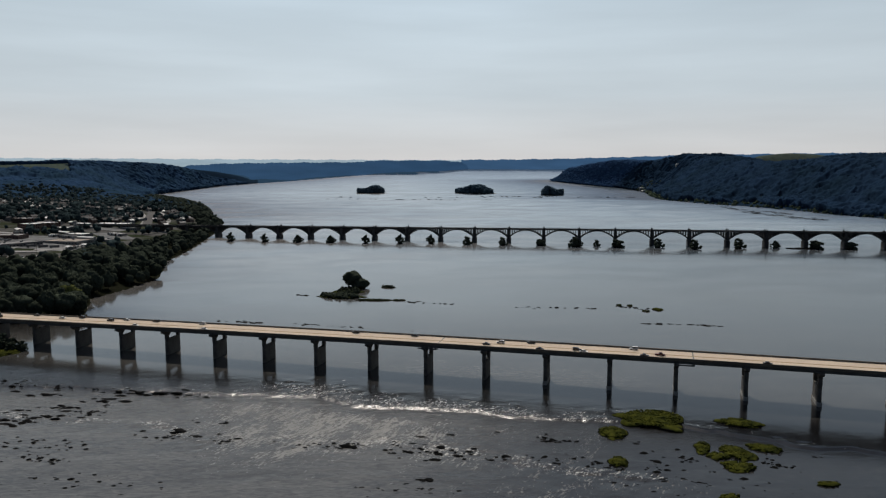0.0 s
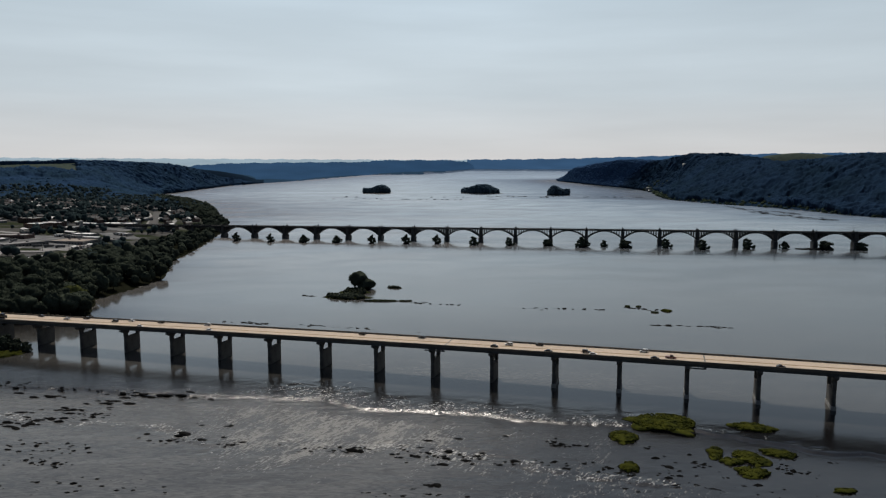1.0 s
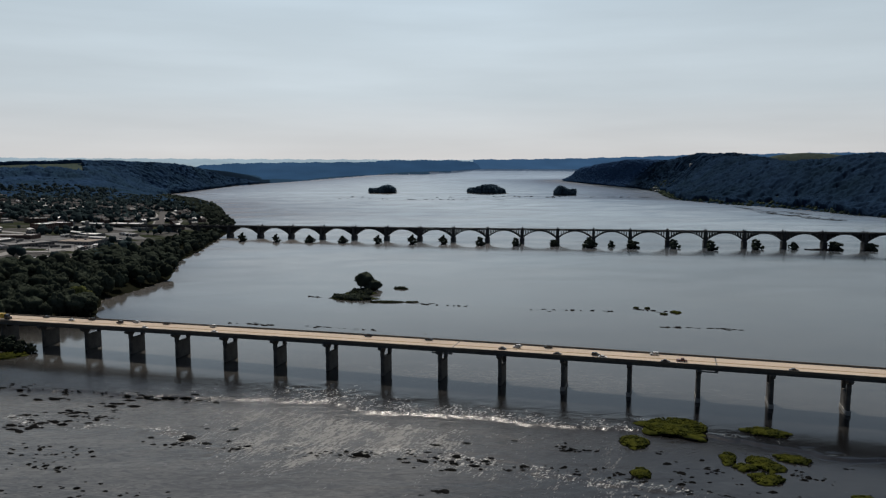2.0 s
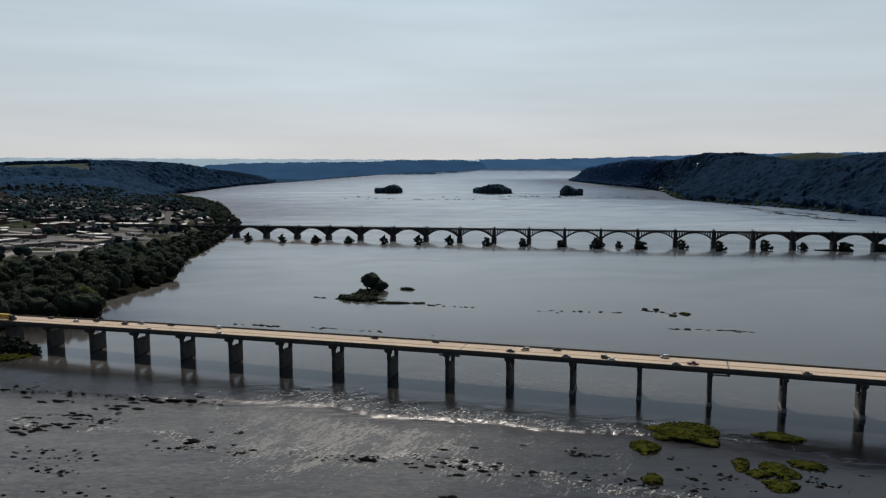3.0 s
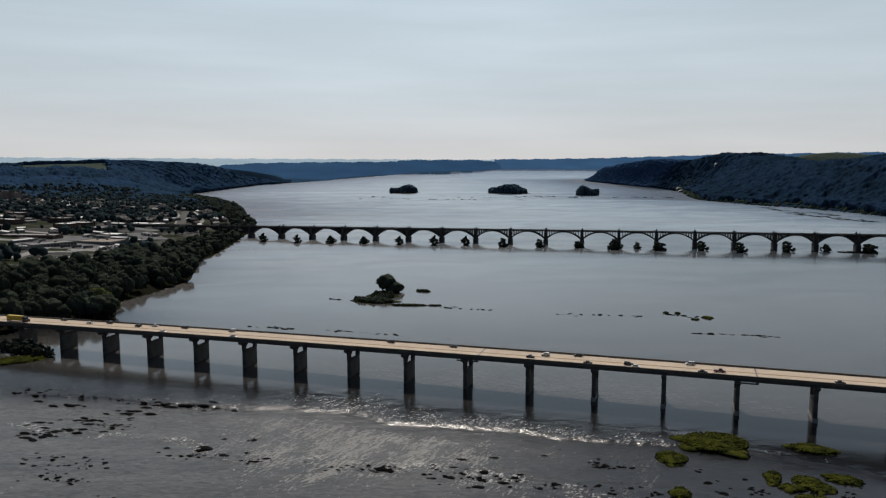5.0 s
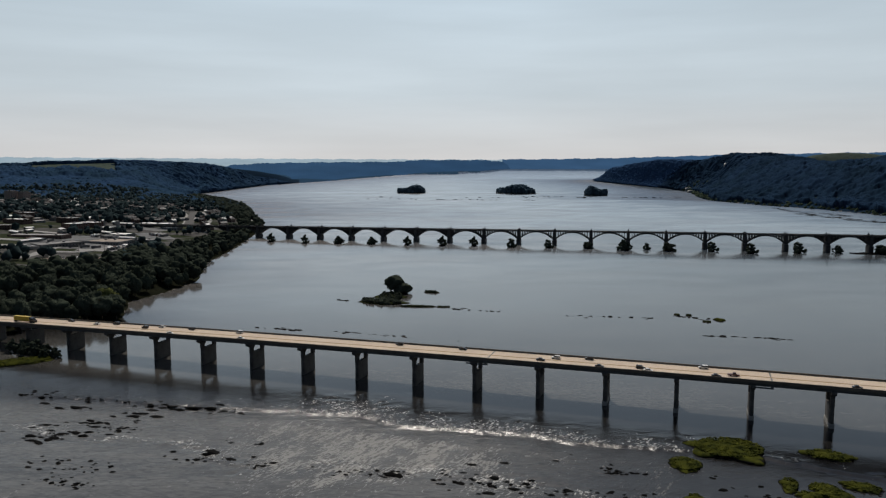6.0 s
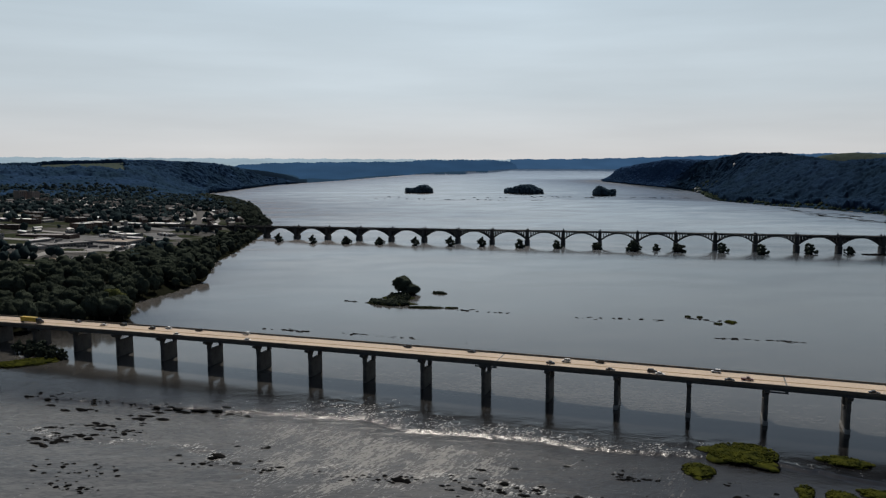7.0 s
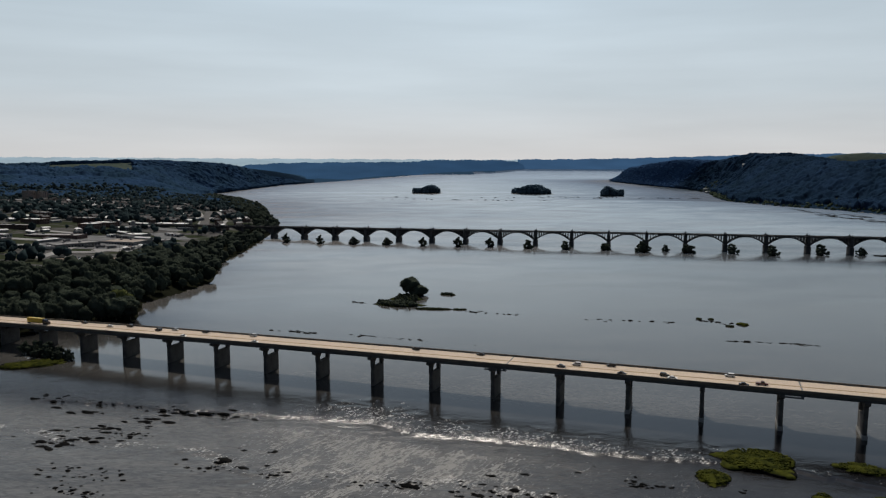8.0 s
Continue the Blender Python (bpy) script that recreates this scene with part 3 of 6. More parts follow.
radii = rings(4, 240, 470, 26000, 0.0042, 0.022)
wx, wy, wq = fan(radii, 35, 520)
over = off_line(wx, wy, LEDGE)
wr = np.hypot(wx, wy)
ragged = 1 + 0.5 * fractal(wx, wy, 22, 4, 1.0)
upstream = over / (np.interp(wx, (-110, -60, -20, 40, 90, 170), (30, 34, 31, 20, 17, 13)) * np.clip(ragged, 0.35, 1.8))
foam = 1.18 * np.exp(-np.where(over > 0, upstream, -over / 2.2) ** 2) * np.interp(wx, (-250, -175, -110, -70, 90, 135, 190), (0.30, 0.34, 0.5, 0.92, 0.95, 0.5, 0.25)) * np.clip(0.75 + 0.5 * ragged, 0.5, 1.15) * (0.84 + 0.42 * fractal(wx, wy, 8, 3, 9.0))
lip = over + 3.2 * fractal(wx, wy, 15, 3, 3.0) + 1.3 * fractal(wx, wy, 4.5, 2, 5.0)      # the ledge's ragged edge
foam = np.maximum(foam, 0.8 * np.exp(-((lip - 3.6) / 4.6) ** 2) * np.interp(wx, (-260, -120, -60, 150, 200), (0.3, 0.6, 1.0, 0.85, 0.4)) * np.clip(0.55 + 1.5 * fractal(wx, wy, 9, 3, 12.0), 0.15, 1.1))
second = np.array([(-260, 372), (-221, 364), (-173, 344), (-157, 348), (-128, 343), (-104, 326), (-93, 310)], float)
front = np.array([(-62, 320), (-45, 318), (-29, 308), (-8, 312), (32, 296), (62, 279), (100, 270)], float)
for run, strength, wide in ((second, 1.35, 5.0), (front, 1.4, 6.5)):
    off = off_line(wx, wy, run)
    foam = np.maximum(foam, strength * np.exp(-(off / (wide * np.clip(ragged, 0.4, 2))) ** 2) * np.clip(0.35 + 0.8 * fractal(wx, wy, 16, 3, 6.0) + 0.4, 0.2, 1.1))
# riffles on the smooth reach, with sun glints painted as white foam flecks
for gx0, gy0, rx, ry in ((-182, 729, 30, 30), (-124, 698, 26, 12), (36, 781, 12, 46), (53, 729, 14, 40), (-150, 702, 30, 8), (20, 662, 60, 7), (240, 560, 190, 7)):
    foam = np.maximum(foam, 0.30 * np.exp(-((wx - gx0) / rx) ** 2 - ((wy - gy0 + 0.12 * (wx - gx0)) / ry) ** 2))
bubble = np.exp(-((wx + 42) / 74) ** 4) * np.interp(wy, (262, 292, 330), (0.45, 0.75, 1.0))
bubble = np.maximum(bubble, 0.52 * np.interp(wx, (-260, -110, 60, 110, 160), (0.55, 0.8, 1.0, 0.65, 0.4)))
bubble = np.maximum(bubble, 0.72 * np.exp(-(off_line(wx, wy, front + (8, -10)) / 22) ** 2) * (wx > 0))
bubble = bubble * np.clip((-5 - over) / 14, 0, 1) * steps((wr - 225) / 25) * (0.86 + 0.25 * fractal(wx, wy, 45, 3, 2.0))
chop = np.where(over > 0, np.clip(1 - over / 45, 0, 1), np.clip(1 + over / 170, 0, 1)) * (wx > -320) * np.clip((190 - wx) / 110, 0.3, 1)
offshore = from_shore(wx, wy)
lean = np.interp(wr, (500, 800, 1300, 2000, 3000, 3330, 3420, 6000, 10000, 14000, 20000), (0.0, 0.018, 0.055, 0.060, 0.075, 0.085, 0.015, 0.045, 0.09, 0.12, 0.13))
lean = lean + np.where((wx > 0) & (wr > 2800), 0.30, 0.15) * np.exp(np.minimum(offshore, 0) / 260) * steps((wr - 1500) / 500) * (wr < 9000)
glaze = np.interp(wr, (450, 700, 1500, 3300, 8000), (0.0, 0.40, 0.45, 0.55, 1.0)) * np.where(wr < 1500, np.clip((350 - wx) / 450, 0.1, 1), 1)
# riffles along the left bank
lean = lean + 0.06 * np.exp(np.minimum(offshore, 0) / 70) * (wx < 0) * steps((wy - 520) / 60) * (wr < 1700)
wind = np.interp(wr, (480, 1250, 1750, 2500, 3400), (0.0, 1.0, 1.0, 0.4, 0.0))
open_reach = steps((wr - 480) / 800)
murk = np.clip((550 - wx) / 750, 0, 1)     # warmer tint towards the left
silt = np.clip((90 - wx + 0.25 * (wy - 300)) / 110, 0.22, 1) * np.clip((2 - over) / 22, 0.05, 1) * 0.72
# on the open reach this pale colour stands in for mirrored sky
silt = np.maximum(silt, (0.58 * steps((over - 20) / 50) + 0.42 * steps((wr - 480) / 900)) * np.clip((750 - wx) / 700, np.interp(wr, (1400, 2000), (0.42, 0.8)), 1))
# darkened by the left bank, where the bank's reflection lies
silt = silt * np.where((wx < 0) & (wy < 640) & (wy > 400), np.clip(-offshore / 70, 0.2, 1), 1)
# the stream drops 0.7 m over the ledge and tumbles below it
fall = steps(-lip / 2) * np.clip((wx + 330) / 80, 0, 1) * np.clip((260 - wx) / 60, 0, 1) * steps((wy - 225) / 60)
surge = fractal(wx * 0.8 + wy * 0.3, wy * 1.3 - wx * 0.2, 9, 3, 4.0) + 0.6 * fractal(wx, wy, 3.2, 2, 8.0)
wz = -0.7 * fall + 0.5 * surge * np.clip(foam - 0.2, 0, 0.8) * (wr < 520) + 0.10 * surge * np.clip(bubble, 0, 1) * (wr < 520)
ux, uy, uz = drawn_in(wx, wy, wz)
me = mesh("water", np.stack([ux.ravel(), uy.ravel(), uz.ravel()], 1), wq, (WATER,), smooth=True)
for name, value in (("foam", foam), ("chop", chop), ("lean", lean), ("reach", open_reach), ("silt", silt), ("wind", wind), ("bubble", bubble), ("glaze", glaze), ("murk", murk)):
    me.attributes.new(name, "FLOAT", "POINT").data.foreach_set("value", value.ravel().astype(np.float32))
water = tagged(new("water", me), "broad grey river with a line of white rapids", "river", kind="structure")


# ---- the far distance: ridges past the river's bends, blue with painted haze ----
def distant_ridge(name, table, foot, mat, label, seed, shore=None):
    b = np.linspace(table[0][0], table[-1][0], 700)
    t = np.array(table, float)
    top, r = np.interp(b, t[:, 0], t[:, 1]), np.interp(b, t[:, 0], t[:, 2])
    rough = sum(np.sin(b * k + seed * k) * w for k, w in ((3.1, 1.0), (7.7, 0.6), (19, 0.5), (43, 0.35), (101, 0.3), (233, 0.25)))
    rows = []
    for k, lift in ((foot, 0.0), (foot + 0.02, 0.03), (foot + (1 - foot) * 0.35, 0.30), (foot + (1 - foot) * 0.7, 0.75), (1.0, 1.0), (1.06, 0.7)):
        z = lift * (EYE_HEIGHT + top + rough * r / 2600) - (1 - lift) * 2
        if shore:
            s = np.array(shore, float)
            near = np.interp(b, s[:, 0], s[:, 1]) * 0.99
            r2 = near + (np.maximum(r, near * 1.05) - near) * (k - foot) / (1 - foot)
            k = r2 / r
        rows.append(np.stack(drawn_in(k * r * np.sin(np.radians(b)), k * r * np.cos(np.radians(b)), z), 1))
    v = np.concatenate(rows)
    n = len(b)
    i = np.arange(len(rows) - 1)[:, None] * n + np.arange(n - 1)[None]
    q = np.stack([i, i + 1, i + n + 1, i + n], -1).reshape(-1, 4)
    return tagged(new(name, mesh(name, v, q, (mat,), smooth=True)), label, "hills", kind="structure")


distant_ridge("backdrop", [(-60, 210, 26000), (-30, 190, 26000), (-14, 170, 26000), (0, 150, 26000), (3.5, 150, 26000)], 0.9, PALE_RIDGE, "pale hills in blue haze on the horizon", 1.0)
distant_ridge("backdrop", [(3.3, 140, 21500), (5, 135, 21500), (8, 145, 21500), (11, 160, 21500), (14, 195, 21500), (20, 255, 21500), (27, 290, 21500), (60, 300, 21500)], 0.93, BLUE_RIDGE, "hazy blue wooded ridge behind the river's bend", 2.0)
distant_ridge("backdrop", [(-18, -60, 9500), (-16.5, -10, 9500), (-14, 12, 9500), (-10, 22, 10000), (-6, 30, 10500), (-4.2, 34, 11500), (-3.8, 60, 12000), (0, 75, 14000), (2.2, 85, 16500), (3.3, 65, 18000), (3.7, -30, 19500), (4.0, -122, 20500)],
              0.5, SHORE_RIDGE, "hazy blue wooded far shore of the river", 3.0, shore=[(-18, 5200), (-14, 4600), (-13, 4870), (-9.3, 5812), (-4.2, 8770), (1.6, 14006), (3.2, 18500), (4.0, 20600)])

# ---- the road bridge close by ----
road_bridge = tagged(new("road_bridge"), "long concrete highway bridge on wall piers across the river", "bridge")
BRIDGE_SIZE = 1.031
road_bridge.matrix_basis = pose(-298.66, 524.51, -3.91, 0, 0, -17.59) @ Matrix.Scale(BRIDGE_SIZE, 4)     # local height 3.8 is the waterline
SPAN, SHIFT = 34.81, -1.5          # pier spacing; the deck's centre line against the piers'


def deck_rise(s):
    return 24.05 - 1.42e-5 * max(0.0, 530 - s) ** 2


ends = (-9 * SPAN, 26 * SPAN)
stations = [(s, deck_rise(s)) for s in np.linspace(*ends, 71)]


def along(name, section, material, label=""):
    bm = bmesh.new()
    swept(bm, [(a + SHIFT, z) for a, z in section], stations)
    return part(name, bm, material, road_bridge, label)


deck = along("deck", [(-9.75, 0), (9.75, 0), (9.75, -0.3), (8.6, -0.42), (-8.6, -0.42), (-9.75, -0.3)], DECK, "pale tan concrete roadway")
for side in (-1, 1):
    along("parapet", [(side * 9.45, 0.003), (side * 9.55, 0.45), (side * 9.6, 0.95), (side * 9.9, 0.95), (side * 10.0, -0.55), (side * 9.754, -0.55), (side * 9.754, 0.003)], PARAPET, "stained concrete parapet")
    along("edge_line", [(side * 9.0, 0.004), (side * 9.0, 0.01), (side * 8.85, 0.01), (side * 8.85, 0.004)], PAINT_WHITE)
    along("centre_line", [(side * 0.75, 0.004), (side * 0.75, 0.01), (side * 0.6, 0.01), (side * 0.6, 0.004)], PAINT_YELLOW)
along("median_kerb", [(-0.5, 0.003), (0.5, 0.003), (0.42, 0.10), (-0.42, 0.10)], MEDIAN, "low brown median kerb")
for a in (-8.4, -5.0, -1.7, 1.7, 5.0, 8.4):
    along("girder", [(a - 0.3, -0.425), (a + 0.3, -0.425), (a + 0.3, -0.6), (a + 0.1, -0.7), (a + 0.1, -1.9), (a + 0.35, -2.05), (a + 0.35, -2.3), (a - 0.35, -2.3), (a - 0.35, -2.05), (a - 0.1, -1.9), (a - 0.1, -0.7), (a - 0.3, -0.6)],
          STEEL, "dark steel girder")
# broken lane lines
lane = bmesh.new()
box(lane, 0, 3.0, -0.07, 0.07, 0.004, 0.010)
lane_me = bpy.data.meshes.new("lane_line")
lane.to_mesh(lane_me)
lane.free()
lane_me.materials.append(PAINT_WHITE)
for i in range(-6, 66):
    for a in (-4.9, 4.9):
        s = i * 12.2
        part("lane_line", lane_me, None, road_bridge, at=pose(s, a + SHIFT, deck_rise(s) + 0.002))


def wall_pier(top):
    """A pier across the bridge: a tapered wall, two columns and a cap that reaches out under the girders. Returns its parts' meshes."""
    wall, foot, cap = bmesh.new(), bmesh.new(), bmesh.new()
    sill = 14.2
    # tapered lower wall with rounded noses
    def ring(half, thick, z):
        out = []
        for sx, turn in ((1, range(-3, 4)), (-1, range(-3, 4))):
            for k in turn:
                a = radians(k * 30)
                out.append(wall.verts.new((sx * math.sin(a) * thick, sx * (half - thick) + sx * math.cos(a) * thick, z)))
        return out
    rs = [ring(7.45, 1.25, -3), ring(7.3, 1.08, 2.0), ring(7.2, 1.0, sill)]
    for p, q in zip(rs, rs[1:]):
        k = len(p)
        for i in range(k):
            wall.faces.new((p[i], p[(i + 1) % k], q[(i + 1) % k], q[i]))
    wall.faces.new(rs[-1])
    bmesh.ops.recalc_face_normals(wall, faces=wall.faces)
    columns = []
    for side in (-1, 1):
        c = bmesh.new()
        lo, hi = sorted((side * 7.15, side * 4.6))
        chamfered(c, -0.98, 0.98, lo, hi, sill + 0.002, top - 1.5, 0.25)
        columns.append(c)
    # cap with haunches
    out = [(-9.6, top), (9.6, top), (9.6, top - 1.0), (7.3, top - 2.1), (4.1, top - 3.3), (2.2, top - 1.7), (-2.2, top - 1.7), (-4.1, top - 3.3), (-7.3, top - 2.1), (-9.6, top - 1.0)]
    tmp = [cap.verts.new((-1.15, a, z)) for a, z in out], [cap.verts.new((1.15, a, z)) for a, z in out]
    for i in range(len(out)):
        cap.faces.new((tmp[0][i], tmp[0][(i + 1) % len(out)], tmp[1][(i + 1) % len(out)], tmp[1][i]))
    for t in tmp:
        cap.faces.new(t)
    bmesh.ops.recalc_face_normals(cap, faces=cap.faces)
    chamfered(foot, -1.2, 1.2, -7.46, 7.46, -1.0, 5.9, 0.15)
    return wall, columns, cap, foot


for k in range(-8, 26):
    s = k * SPAN
    top = deck_rise(s) - 2.304
    wall, columns, cap, foot = wall_pier(top)
    pier = new("pier")
    pier.parent = road_bridge
    pier.matrix_basis = pose(s, -0.6, 0)
    part("wall", wall, CONCRETE, pier)
    for c in columns:
        part("column", c, CONCRETE, pier)
    part("cap", cap, CONCRETE, pier, at=pose(0, -0.9, 0))
    if k >= 11:
        part("footing", foot, FOOTING, pier, "pale stained footing at the waterline")
    else:
        foot.free()

# ---- the old arch bridge beyond ----
arch_bridge = tagged(new("arch_bridge"), "old dark concrete bridge of many open-spandrel arches", "bridge")
BAY, BROAD = 56.39, 7.0
arch_bridge.matrix_basis = pose(-290.9, 1291.3, 0, 0, 0, -12.08)


def roadway(s):
    return 19.2 + 0.30 * s / BAY


first, last = -6, 24
line = [(s, roadway(s)) for s in (first * BAY, last * BAY)]
for name, section, mat, label in (("roadway", [(-BROAD, 0), (BROAD, 0), (BROAD, -0.9), (-BROAD, -0.9)], OLD_CONCRETE, ""),
                                  ("balustrade", [(-BROAD - 0.5, -0.7), (-BROAD - 0.5, 1.0), (-BROAD - 0.02, 1.0), (-BROAD - 0.02, -0.7)], OLD_CONCRETE, "dark concrete balustrade"),
                                  ("balustrade", [(BROAD + 0.02, -0.7), (BROAD + 0.02, 1.0), (BROAD + 0.5, 1.0), (BROAD + 0.5, -0.7)], OLD_CONCRETE, "dark concrete balustrade")):
    bm = bmesh.new()
    swept(bm, section, line)
    part(name, bm, mat, arch_bridge, label)

HALF = BAY / 2 - 2.3


def arch_meshes():
    """One bay, its roadway at height 0: arch barrel, spandrel walls; the pier with pylons."""
    crown = -1.0
    bm = bmesh.new()
    xs = np.linspace(-HALF, HALF, 25)
    def up(x): return -10.4 + (crown + 10.4) * (1 - abs(x / HALF) ** 2.1)
    outer = [(x, up(x)) for x in xs]
    inner = [(x, up(x) - 1.1 - 1.5 * abs(x / HALF) ** 2) for x in xs]
    prism(bm, outer + inner[::-1], -BROAD + 0.5, BROAD - 0.5)
    uprights = []
    for i in (-6, -5, -4, -3, 3, 4, 5, 6):
        x = i * 3.75
        u = bmesh.new()
        chamfered(u, x - 0.42, x + 0.42, -BROAD + 0.6, BROAD - 0.6, up(x) - 0.5, -0.9, 0.08)
        uprights.append(u)
    return bm, uprights


def to_mesh(name, bm, mat):
    me = bpy.data.meshes.new(name)
    bm.to_mesh(me)
    bm.free()
    me.materials.append(mat)
    return me


barrel, uprights = arch_meshes()
barrel = to_mesh("arch", barrel, OLD_CONCRETE)
uprights = [to_mesh("spandrel_wall", u, OLD_CONCRETE) for u in uprights]
shaft, pylon = bmesh.new(), bmesh.new()
chamfered(shaft, -2.3, 2.3, -BROAD - 0.9, BROAD + 0.9, -14, -0.9, 0.5)
chamfered(shaft, -3.1, 3.1, -BROAD - 2.2, BROAD + 2.2, -33, -13.5, 0.9)
chamfered(pylon, -1.5, 1.5, -0.8, 0.8, -2.0, 2.2, 0.25)
chamfered(pylon, -0.7, 0.7, -0.55, 0.55, 2.15, 4.0, 0.3)
shaft, pylon = to_mesh("pier", shaft, OLD_CONCRETE), to_mesh("pylon", pylon, OLD_CONCRETE)
for k in range(first, last + 1):
    z = roadway(k * BAY)
    p = part("pier", shaft, None, arch_bridge, at=pose(k * BAY, 0, z))
    for side in (-1, 1):
        part("pylon", pylon, None, p, at=pose(0, side * (BROAD + 0.75), 0))
    if k < last:
        z = roadway((k + 0.5) * BAY)
        a = part("arch", barrel, None, arch_bridge, at=pose((k + 0.5) * BAY, 0, z))
        for u in uprights:
            part("spandrel_wall", u, None, a)

# ---- woods ----
rng = np.random.default_rng(7)
G = (1 + 5 ** 0.5) / 2
ICO = np.array([(-1, G, 0), (1, G, 0), (-1, -G, 0), (1, -G, 0), (0, -1, G), (0, 1, G), (0, -1, -G), (0, 1, -G), (G, 0, -1), (G, 0, 1), (-G, 0, -1), (-G, 0, 1)], float) / np.hypot(1, G)
ICO_F = np.array([(0, 11, 5), (0, 5, 1), (0, 1, 7), (0, 7, 10), (0, 10, 11), (1, 5, 9), (5, 11, 4), (11, 10, 2), (10, 7, 6), (7, 1, 8), (3, 9, 4), (3, 4, 2), (3, 2, 6), (3, 6, 8), (3, 8, 9), (4, 9, 5), (2, 4, 11), (6, 2, 10), (8, 6, 7), (9, 8, 1)])


def clumps(centres, sizes, rough=0.28):
    """Many uneven leafy lumps: vertices and triangles."""
    n = len(centres)
    v = ICO[None] * (1 + rng.uniform(-rough, rough, (n, 12, 1)))
    a = rng.uniform(0, 6.28, n)
    c, s = np.cos(a)[:, None], np.sin(a)[:, None]
    v = np.stack([v[..., 0] * c - v[..., 1] * s, v[..., 0] * s + v[..., 1] * c, v[..., 2]], -1)
    v = v * np.asarray(sizes)[:, None, :] + np.asarray(centres)[:, None, :]
    f = ICO_F[None] + 12 * np.arange(n)[:, None, None]
    return v.reshape(-1, 3), f.reshape(-1, 3)


def leaves(centres, size):
    """Loose leaf sprays, two triangles each, turned every way."""
    n = len(centres)
    a, b = rng.normal(size=(n, 3)), rng.normal(size=(n, 3))
    a /= np.linalg.norm(a, axis=1)[:, None]
    b -= a * (a * b).sum(1)[:, None]
    b /= np.linalg.norm(b, axis=1)[:, None]
    k = rng.uniform(0.6, 1.3, (n, 1)) * size
    v = np.stack([centres - a * k, centres + b * k * 0.6, centres + a * k, centres - b * k * 0.6], 1)
    return v.reshape(-1, 3), np.arange(4 * n).reshape(-1, 4)


def fast_mesh(name, v, f, mat, smooth=True):
    me = bpy.data.meshes.new(name)
    me.vertices.add(len(v))
    me.vertices.foreach_set("co", np.asarray(v, np.float32).ravel())
    k = f.shape[1]
    me.loops.add(f.size)
    me.loops.foreach_set("vertex_index", np.asarray(f, np.int32).ravel())
    me.polygons.add(len(f))
    me.polygons.foreach_set("loop_start", np.arange(0, f.size, k, dtype=np.int32))
    me.materials.append(mat)
    me.polygons.foreach_set("use_smooth", np.full(len(f), smooth))
    me.update(calc_edges=True)
    return me


DOME = np.array([(math.cos(a) * r, math.sin(a) * r, z) for r, z, o in ((1.0, -0.6, 0.0), (0.85, 0.35, 0.6)) for a in np.arange(5) * 1.2566 + o] + [(0, 0, 1.0)])
DOME_F = np.array([(i, (i + 1) % 5, 5 + i) for i in range(5)] + [((i + 1) % 5, 5 + (i + 1) % 5, 5 + i) for i in range(5)] + [(5 + i, 5 + (i + 1) % 5, 10) for i in range(5)])


def domes(centres, sizes, rough):
    n = len(centres)
    v = DOME[None] * (1 + rng.uniform(-rough, rough, (n, 11, 3)))
    a = rng.uniform(0, 6.28, n)
    c, s = np.cos(a)[:, None], np.sin(a)[:, None]
    v = np.stack([v[..., 0] * c - v[..., 1] * s, v[..., 0] * s + v[..., 1] * c, v[..., 2]], -1)
    v = v * np.asarray(sizes)[:, None, :] + np.asarray(centres)[:, None, :]
    return v.reshape(-1, 3), (DOME_F[None] + 11 * np.arange(n)[:, None, None]).reshape(-1, 3)


def scatter_woods(name, n, bearings, reach, keep, size, mat, label, lift=0.25, shape=domes, flat=(0.25, 0.7)):
    b = np.radians(rng.uniform(*bearings, n))
    r = (reach[0] ** 1.4 + rng.uniform(0, 1, n) * (reach[1] ** 1.4 - reach[0] ** 1.4)) ** (1 / 1.4)
    x, y = r * np.sin(b), r * np.cos(b)
    ok = keep(x, y)
    x, y, r = x[ok], y[ok], r[ok]
    s = size * rng.uniform(0.65, 1.35, len(x)) * np.clip(r / 3000, 0.75, 2.2)
    z = land(x, y) + s * lift
    tall = s * rng.uniform(*flat, len(x))
    px, py, pz = drawn_in(x, y, z)
    q = np.hypot(px, py) / np.hypot(x, y)
    v, f = shape(np.stack([px, py, pz], 1), np.stack([s, s, tall], 1) * q[:, None], 0.25)
    me = fast_mesh(name, v, f, mat)
    me.polygons.foreach_set("use_smooth", np.ones(len(me.polygons), dtype=bool))
    return tagged(new(name, me), label, "woods", kind="stuff")


def shore_belt(x, y):
    d = from_shore(x, y)
    return (d > 2) & (d < 70 + 60 * wave(x, y, 110)) & (x > 0)


def hill_ground(x, y):
    d = from_shore(x, y)
    r, b = np.hypot(x, y), np.degrees(np.arctan2(x, y))
    return (d > np.where((x > 0) & (y < 3600), 25 + 30 * wave(x, y, 130), 4)) & ~is_field(x, y) & ~is_town(x, y, d) & ((x > 0) | (b < -12)) & ((r < by_bearing(NEAR_RIDGE, b)[1] * 1.05) | ((b > 22.5) & (r > 4300) & (r < 5150)))


